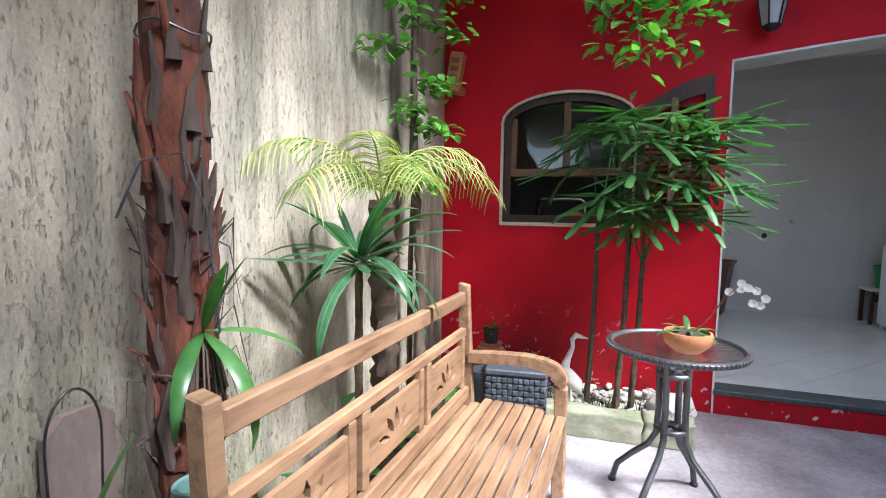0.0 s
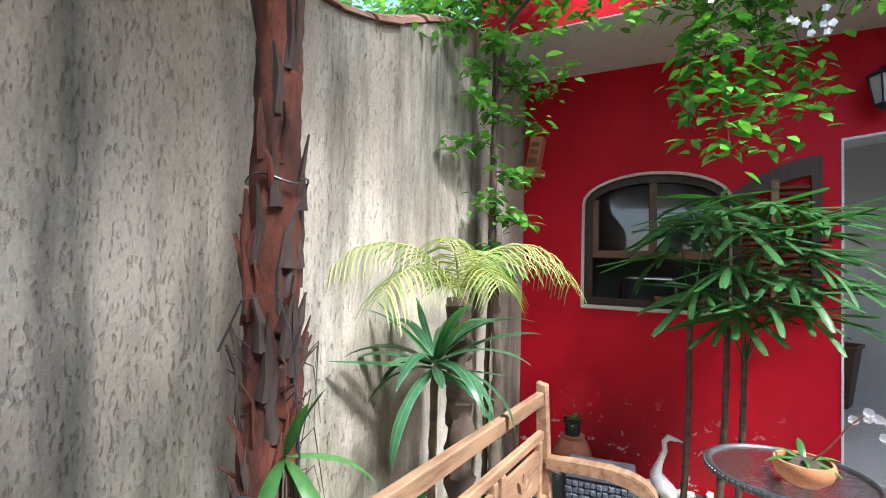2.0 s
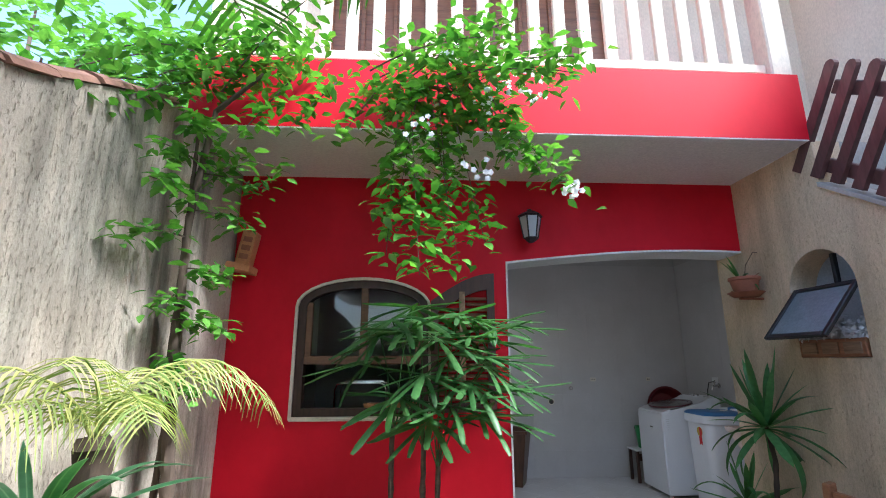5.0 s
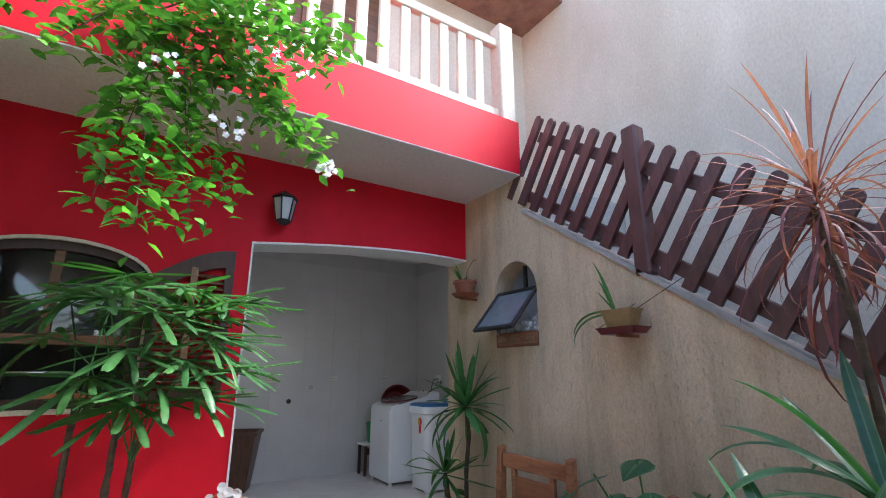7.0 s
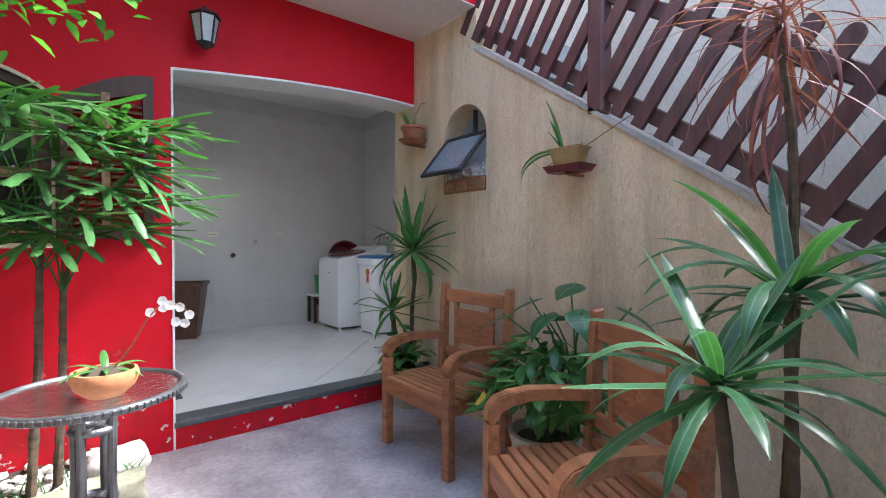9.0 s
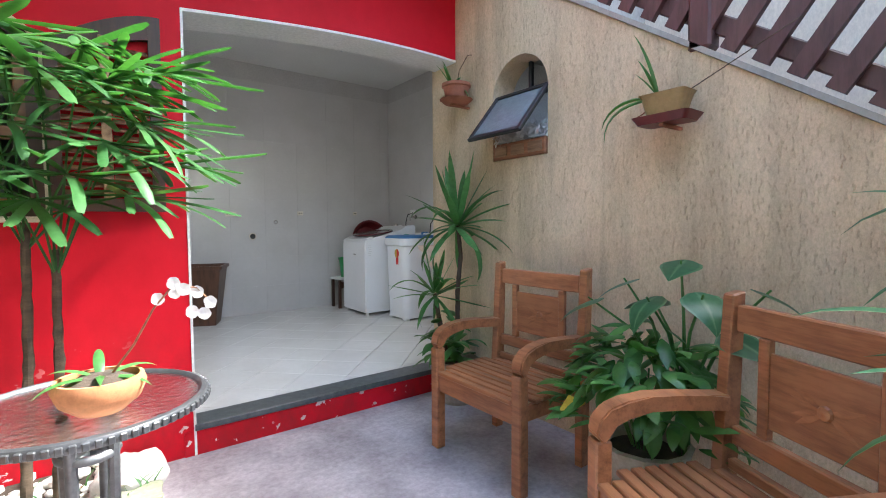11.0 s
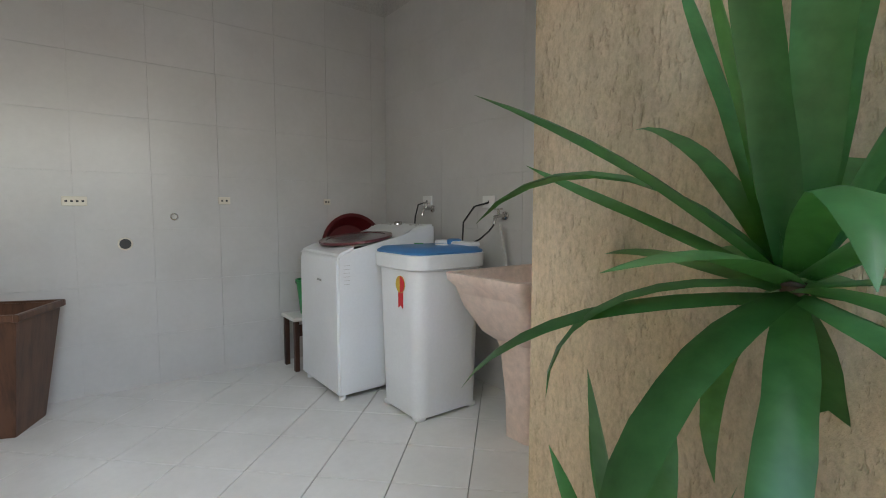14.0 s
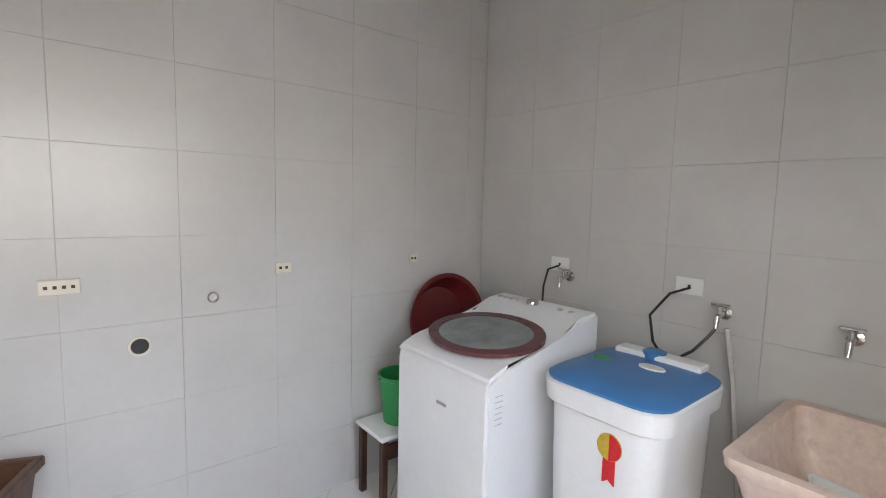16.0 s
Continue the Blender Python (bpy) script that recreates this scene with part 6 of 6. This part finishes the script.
# orchid in a clay bowl on the table
bo = thing("orchid_bowl", (2.39, 3.60, 0.751), "white orchid in a shallow terracotta bowl", "plant")
b = bmesh.new()
lathe(b, [(0.05, 0), (0.085, 0.03), (0.098, 0.065), (0.092, 0.085), (0.084, 0.085), (0.086, 0.065), (0.05, 0.05)], 34)
part("bowl", b, "terracotta", bo, smooth=True)
b = bmesh.new()
lathe(b, [(0.084, 0.066), (0.04, 0.09), (0.004, 0.094)], 18)
part("moss", b, "soil", bo)
for az, el, sc in ((200, 25, 0.55), (160, 40, 0.45), (20, 30, 0.55), (330, 20, 0.5), (90, 55, 0.5), (270, 35, 0.4)):
    ob = part("leaf", STRAP[1], "", bo)
    ob.matrix_basis = pose(0, 0, 0.08, 0, -el, az) @ Matrix.Scale(sc, 4)
b = bmesh.new()
tube(b, [(0.02, 0, 0.08), (0.07, -0.04, 0.16), (0.11, -0.08, 0.25), (0.15, -0.12, 0.31), (0.20, -0.13, 0.30), (0.23, -0.14, 0.26)], [0.003, 0.003, 0.0025, 0.002, 0.002, 0.0015], 6)
part("flower_stalk", b, "brown_wood", bo)
for p in ((0.12, -0.09, 0.275), (0.15, -0.13, 0.315), (0.155, -0.105, 0.29), (0.20, -0.13, 0.29), (0.225, -0.15, 0.265), (0.215, -0.13, 0.235), (0.17, -0.14, 0.30), (0.185, -0.15, 0.245)):
    b = bmesh.new()
    q = Vector(p)
    for k in range(5):
        a = 2 * math.pi * k / 5 + p[0] * 40
        d = Vector((0.75 * math.cos(a), -0.35 * math.cos(a) - 0.15, math.sin(a))).normalized() * 0.016
        blade(b, [q, q + d * 0.35, q + d * 0.75, q + d], [0.002, 0.008, 0.009, 0.003], d.cross(Vector((-0.4, -0.9, 0.1))), 0.1)
    part("flower", b, "petal", bo, "white orchid flower")


# ---- wall fittings ----
ln = thing("wall_lantern", (2.95, 4.895, 2.60), "black coach lantern with frosted panes on the red wall", "lamp")
b = bmesh.new()
box(b, (-0.035, -0.015, -0.06), (0.035, 0.0, 0.06), 0.004)
tube(b, [(0, -0.01, 0.03), (0, -0.07, 0.07), (0, -0.115, 0.045)], 0.008, 8)
part("bracket", b, "black", ln)
b = bmesh.new()
lathe(b, [(0.088, 0.0), (0.092, 0.008), (0.05, 0.035), (0.02, 0.045), (0.012, 0.06), (0.003, 0.062)], 6, at=(0, -0.115, 0))
part("roof_cap", b, "black", ln)
b = bmesh.new()
lathe(b, [(0.048, -0.155), (0.05, -0.15), (0.076, -0.005), (0.07, 0.0)], 6, at=(0, -0.115, 0))
part("glass_body", b, "frost", ln, "pale frosted lantern panes")
for k in range(6):
    a = 2 * math.pi * k / 6
    b = bmesh.new()
    tube(b, [(0.051 * math.cos(a), -0.115 + 0.051 * math.sin(a), -0.155), (0.078 * math.cos(a), -0.115 + 0.078 * math.sin(a), 0.002)], 0.005, 5)
    part("bar", b, "black", ln)
b = bmesh.new()
lathe(b, [(0.02, -0.185), (0.045, -0.165), (0.056, -0.155), (0.05, -0.15)], 6, at=(0, -0.115, 0))
part("base_cap", b, "black", ln)

bd = thing("bird_house", (0.965, 4.885, 2.24), "small rustic brick-like wooden bird house", "bird house")
b = bmesh.new()
box(b, (-0.05, -0.09, 0.0), (0.05, 0.0, 0.24), 0.006, pose(0, 0, 0, 0, 10))
part("house_body", b, "terracotta", bd)
b = bmesh.new()
box(b, (-0.07, -0.17, -0.05), (0.09, 0.0, 0.0), 0.006, pose(0, 0, 0, 0, 10))
part("perch_board", b, "terracotta", bd)
for z in (0.06, 0.12, 0.18):
    b = bmesh.new()
    box(b, (-0.03, -0.093, z - 0.018), (0.03, -0.0885, z + 0.018), 0.002, pose(0, 0, 0, 0, 10))
    part("recess", b, "old_terracotta", bd)

for at, sc, lb, mat in (((4.44, 4.745, 2.045), 0.9, "terracotta pot with a thin orchid on a wall bracket", "old_terracotta"), ((4.43, 3.255, 1.655), 1.1, "square ochre clay pot with a lean orchid on a red bracket", "stone")):
    w = thing("hanging_pot", at, lb, "plant", 0, "wall pots")
    b = bmesh.new()
    if mat == "stone":
        loft(b, [(rounded(0.045, 0.075, 0.02), 0.02), (rounded(0.06, 0.095, 0.02), 0.10), (rounded(0.068, 0.105, 0.02), 0.115), (rounded(0.058, 0.095, 0.02), 0.115), (rounded(0.05, 0.085, 0.02), 0.095)])
    else:
        lathe(b, [(0.07, 0.02), (0.09, 0.10), (0.10, 0.105), (0.10, 0.125), (0.088, 0.125), (0.08, 0.10)], 26)
    part("pot", b, "ochre" if mat == "stone" else mat, w, smooth=True)
    b = bmesh.new()
    if mat == "stone":
        loft(b, [(rounded(0.06, 0.11, 0.02), -0.015), (rounded(0.08, 0.13, 0.02), 0.02), (rounded(0.072, 0.122, 0.02), 0.02), (rounded(0.05, 0.1, 0.02), 0.0)])
    else:
        lathe(b, [(0.08, -0.01), (0.115, 0.02), (0.108, 0.022), (0.07, 0.004)], 26)
    part("saucer", b, "red_plastic" if mat == "stone" else "old_terracotta", w, "reddish saucer", True)
    b = bmesh.new()
    box(b, (-0.05, -0.01, -0.03), (4.557 - at[0], 0.01, -0.015), 0.002)
    tube(b, [(4.557 - at[0], 0.0, 0.16), (-0.06, 0.11, 0.02)], 0.003, 5)
    part("bracket", b, "old_terracotta", w)
    rows = ((150, 65, 0, 0.75), (110, 78, 0, 0.9), (200, 55, 0, 0.7), (250, 40, 1, 0.7), (280, 15, 2, 0.7)) if mat != "stone" else ((100, 80, 0, 1.3), (80, 70, 0, 0.95), (130, 10, 2, 1.35), (110, 25, 2, 1.25), (95, 60, 0, 0.7))
    for az, el, m, s in rows:
        ob = part("leaf", STRAP[m], "", w)
        ob.matrix_basis = pose(0, 0.03, 0.10, 0, -el, az) @ Matrix.Diagonal((s, s * 0.7, s, 1))
    b = bmesh.new()
    tube(b, [(0.0, 0, 0.1), (-0.02, -0.06, 0.2), (-0.03, -0.16, 0.27), (-0.03, -0.2, 0.26)] if mat != "stone" else [(0.02, -0.05, 0.1), (0.08, -0.3, 0.24), (0.11, -0.45, 0.32)], 0.0025, 5)
    part("stake", b, "cane", w)

# plaque, wire pot and teal vase at the foot of the boundary wall
pq = thing("painted_board", (0.845, 2.20, 0.42), "weathered grey-brown board with rounded top on the wall", "board")
b = bmesh.new()
prism(b, [(-0.07, 0), (0.09, 0), (0.09, 0.38), (0.05, 0.42), (-0.03, 0.42), (-0.07, 0.38)], 0, -0.01, 0.015)
part("panel", b, "slate", pq)
wp = thing("orchid_pot", (1.0, 2.10, 0.02), "orchid in a clay pot with a wire hoop on a stand", "plant")
b = bmesh.new()
lathe(b, [(0.06, 0), (0.06, 0.44), (0.075, 0.46), (0.05, 0.46)], 16)
part("stand", b, "cane", wp)
b = bmesh.new()
lathe(b, [(0.055, 0.46), (0.075, 0.58), (0.085, 0.585), (0.085, 0.605), (0.07, 0.60), (0.06, 0.57)], 26)
part("pot", b, "old_terracotta", wp, smooth=True)
b = bmesh.new()
tube(b, [(0, -0.05, 0.58)] + [(0, -0.056 * math.cos(math.pi * i / 14), 0.82 + 0.11 * math.sin(math.pi * i / 14)) for i in range(15)] + [(0, 0.05, 0.58)], 0.003, 6)
part("wire_hoop", b, "black", wp)
for az, el, m, s in ((240, 55, 1, 0.95), (280, 60, 1, 0.9), (330, 62, 0, 0.7), (50, 76, 0, 1.05), (20, 40, 2, 0.85), (205, 42, 1, 1.0), (225, 68, 1, 0.8)):
    ob = part("leaf", STRAP[m], "", wp)
    ob.matrix_basis = pose(0, 0, 0.58, 0, -el, az) @ Matrix.Scale(s, 4)
tv = thing("teal_vase", (1.165, 2.245, 0.04), "tall teal glazed ceramic vase with ridges", "vase")
b = bmesh.new()
lathe(b, [(0.05, 0), (0.052, 0.1), (0.046, 0.12), (0.054, 0.2), (0.046, 0.26), (0.055, 0.34), (0.047, 0.40), (0.056, 0.48), (0.047, 0.54), (0.054, 0.62), (0.05, 0.66), (0.04, 0.66), (0.035, 0.60)], 26)
part("vase_body", b, "teal", tv, smooth=True)

# planter on the window sill
wpn = thing("sill_planter", (1.98, 4.99, 1.252), "small terracotta trough on the window sill", "planter")
b = bmesh.new()
loft(b, [(rounded(0.16, 0.05, 0.015), 0.0), (rounded(0.18, 0.06, 0.015), 0.075), (rounded(0.165, 0.048, 0.015), 0.075), (rounded(0.15, 0.04, 0.015), 0.03)])
part("trough", b, "terracotta", wpn, smooth=True)


# tube rack inside the dim room
rk = thing("metal_rack", (1.72, 5.5, FLOOR2 - 0.012), "grey metal tube rack standing inside the dim room", "rack")
for y in (0.0, 0.3):
    b = bmesh.new()
    tube(b, [(-0.2, y, 0), (-0.2, y, 1.24), (-0.185, y, 1.275), (-0.15, y, 1.29), (0.15, y, 1.29), (0.185, y, 1.275), (0.2, y, 1.24), (0.2, y, 0)], 0.011, 8)
    part("hoop", b, "chrome", rk, smooth=True)
for z in (0.4, 1.0):
    for x in (-0.2, 0.2):
        b = bmesh.new()
        tube(b, [(x, 0, z), (x, 0.3, z)], 0.008, 8)
        part("brace", b, "chrome", rk, smooth=True)


# ---- coping tiles, neighbour roof and trees beyond the wall ----
def wall_top(y):
    pts = [(-4.2, 2.44), (2.6, 2.46), (2.85, 2.49), (3.13, 2.57), (3.54, 2.77), (4.15, 3.02)]
    for (a, za), (c, zc) in zip(pts, pts[1:]):
        if a <= y <= c:
            return za + (zc - za) * (y - a) / (c - a)
    return 3.02
cp = thing("wall_coping", (0.66, 2.0, 2.46), "weathered brown clay coping tiles along the wall top", "coping")
b = bmesh.new()
prism(b, [(0.15 * math.cos(a), 0.06 * math.sin(a)) for a in [math.pi * i / 7 for i in range(8)]], 1, -0.105, 0.105)
tile = emit("coping_tile", b, "clay_tile")
for k in range(30):
    y = -2.0 + k * 0.205
    ob = part("coping_tile", tile, "", cp)
    z = wall_top(y)
    sl = math.degrees(math.atan((wall_top(y + 0.1) - wall_top(y - 0.1)) / 0.2))
    ob.matrix_basis = pose(0.03 * (y - 2) + random.uniform(-0.008, 0.008), y - 2.0, z - 2.46 + 0.003 + 0.004 * (k % 2), sl, 0, random.uniform(-2, 2))
nb = thing("neighbour_house", (-3.2, 3.0, -0.3), "low neighbouring house with pale walls and clay roof edge", "house")
b = bmesh.new()
box(b, (-2.5, -5, 0), (2.6, 5, 2.9))
part("wall", b, "white", nb)
b = bmesh.new()
prism(b, [(-2.8, 4.1), (2.9, 3.0), (2.9, 3.12), (-2.8, 4.22)], 1, -5.3, 5.3)
part("roof", b, "clay_tile", nb)

def tree(at, h, rnd, n):
    t = thing("garden_tree", at, "leafy tree beyond the boundary wall", "tree", 0, "trees beyond the wall")
    stem(t, [(0, 0, 0), (0.1, 0, h * 0.4), (0.0, 0.1, h * 0.75)], [0.16, 0.12, 0.06], "bark", "trunk")
    b = bmesh.new()
    c = bmesh.new()
    for k in range(16):
        q = Vector((rnd.gauss(0, 0.9), rnd.gauss(0, 0.9), h * rnd.uniform(0.55, 1.05)))
        tube(b, [(0, 0, h * 0.45), q * 0.6 + Vector((0, 0, h * 0.18)), q], [0.05, 0.03, 0.01], 5)
        for i in range(n // 16):
            p = q + Vector((rnd.gauss(0, 0.35), rnd.gauss(0, 0.35), rnd.gauss(0, 0.28)))
            a = rnd.uniform(0, 6.28)
            d = Vector((math.cos(a), math.sin(a), rnd.uniform(-0.7, 0.3))).normalized() * rnd.uniform(0.09, 0.17)
            blade(c, [p, p + d * 0.45, p + d], [0.004, 0.04, 0.003], d.cross(Vector((rnd.gauss(0, 0.3), 0, 1))), 0.2)
    part("limbs", b, "bark", t)
    part("crown", c, "leaf_vine", t, kind="stuff")
tree((-1.4, 5.6, -0.3), 5.6, random.Random(5), 2400)
tree((-2.6, 9.2, -0.3), 7.0, random.Random(6), 2200)


# ---- tiles ----
def tile_mesh(w, d, t, material, bev=0.002):
    b = bmesh.new()
    box(b, (-w / 2, -d / 2, -t), (w / 2, d / 2, 0), bev)
    return emit("tile", b, material)

# floor tiles, laid diagonally and cut to the room
S = 0.325
fl_ob = bpy.data.objects["floor_laundry"]
whole = tile_mesh(S - 0.004, S - 0.004, 0.010, "floor_tile", 0.0015)
X0, X1, Y0, Y1 = 2.92, 5.80, 5.065, 7.97
def clip(poly, f):
    out = []
    for p, q in zip(poly, poly[1:] + poly[:1]):
        fp, fq = f(p), f(q)
        if fp >= 0:
            out.append(p)
        if fp * fq < 0:
            s = fp / (fp - fq)
            out.append((p[0] + (q[0] - p[0]) * s, p[1] + (q[1] - p[1]) * s))
    return out
R2 = math.sqrt(0.5)
for i in range(-16, 17):
    for j in range(-16, 17):
        u, v = (i + 0.5) * S, (j + 0.5) * S
        cx, cy = 4.24 + (u + v) * R2, 6.07 + (u - v) * R2
        corners = [(cx + (S / 2 - 0.002) * (a + c) * R2, cy + (S / 2 - 0.002) * (a - c) * R2) for a, c in ((-1, -1), (1, -1), (1, 1), (-1, 1))]
        poly = corners
        for f in (lambda p: p[0] - X0 + (0.13 if p[1] < 6.2 else 0), lambda p: X1 - p[0], lambda p: p[1] - Y0, lambda p: Y1 - p[1]):
            poly = clip(poly, f)
        if len(poly) < 3:
            continue
        if len(poly) == 4 and all(abs(p[0] - q[0]) + abs(p[1] - q[1]) < 1e-6 for p, q in zip(poly, corners)):
            ob = part("tile", whole, "", fl_ob)
            ob.matrix_basis = pose(cx, cy, FLOOR2 + random.uniform(0, 0.0004), 0, 0, 45)
        else:
            area = abs(sum(p[0] * q[1] - q[0] * p[1] for p, q in zip(poly, poly[1:] + poly[:1]))) / 2
            if area < 0.0008:
                continue
            b = bmesh.new()
            prism(b, poly, 2, FLOOR2 - 0.01, FLOOR2)
            part("tile", b, "floor_tile", fl_ob)

# wall tiles: large glazed slabs, joints 0.40 m apart across and 0.36 m up
TW, TH = 0.395, 0.345
wt = tile_mesh(TW - 0.0009, TH - 0.0009, 0.010, "wall_tile", 0.0006)
for row in range(9):
    z = 0.14 + (row + 0.5) * TH
    if z + TH / 2 > 3.12:
        continue
    for k in range(8):
        x = 2.895 + (k + 0.5) * TW
        if x + TW / 2 > 5.80 + 0.3:
            continue
        w = 1.0
        if x + TW / 2 > 5.80:
            w = (5.80 - (x - TW / 2)) / TW
            x = x - TW / 2 + w * TW / 2
        ob = part("tile", wt, "", wall_back)
        ob.matrix_basis = pose(x, 7.962 + random.uniform(0, 0.0012), z, 90 + random.uniform(-0.12, 0.12), 0, 0) @ Matrix.Diagonal((max(w, 0.05), 1, 1, 1))
    for k in range(7):
        y = 5.19 + (k + 0.5) * TW
        w = 1.0
        if y + TW / 2 > 7.95:
            w = (7.95 - (y - TW / 2)) / TW
            y = y - TW / 2 + w * TW / 2
        ob = part("tile", wt, "", wall_side)
        ob.matrix_basis = pose(5.79 + random.uniform(0, 0.0012), y, z, 90, 0, -90) @ Matrix.Diagonal((max(w, 0.05), 1, 1, 1))
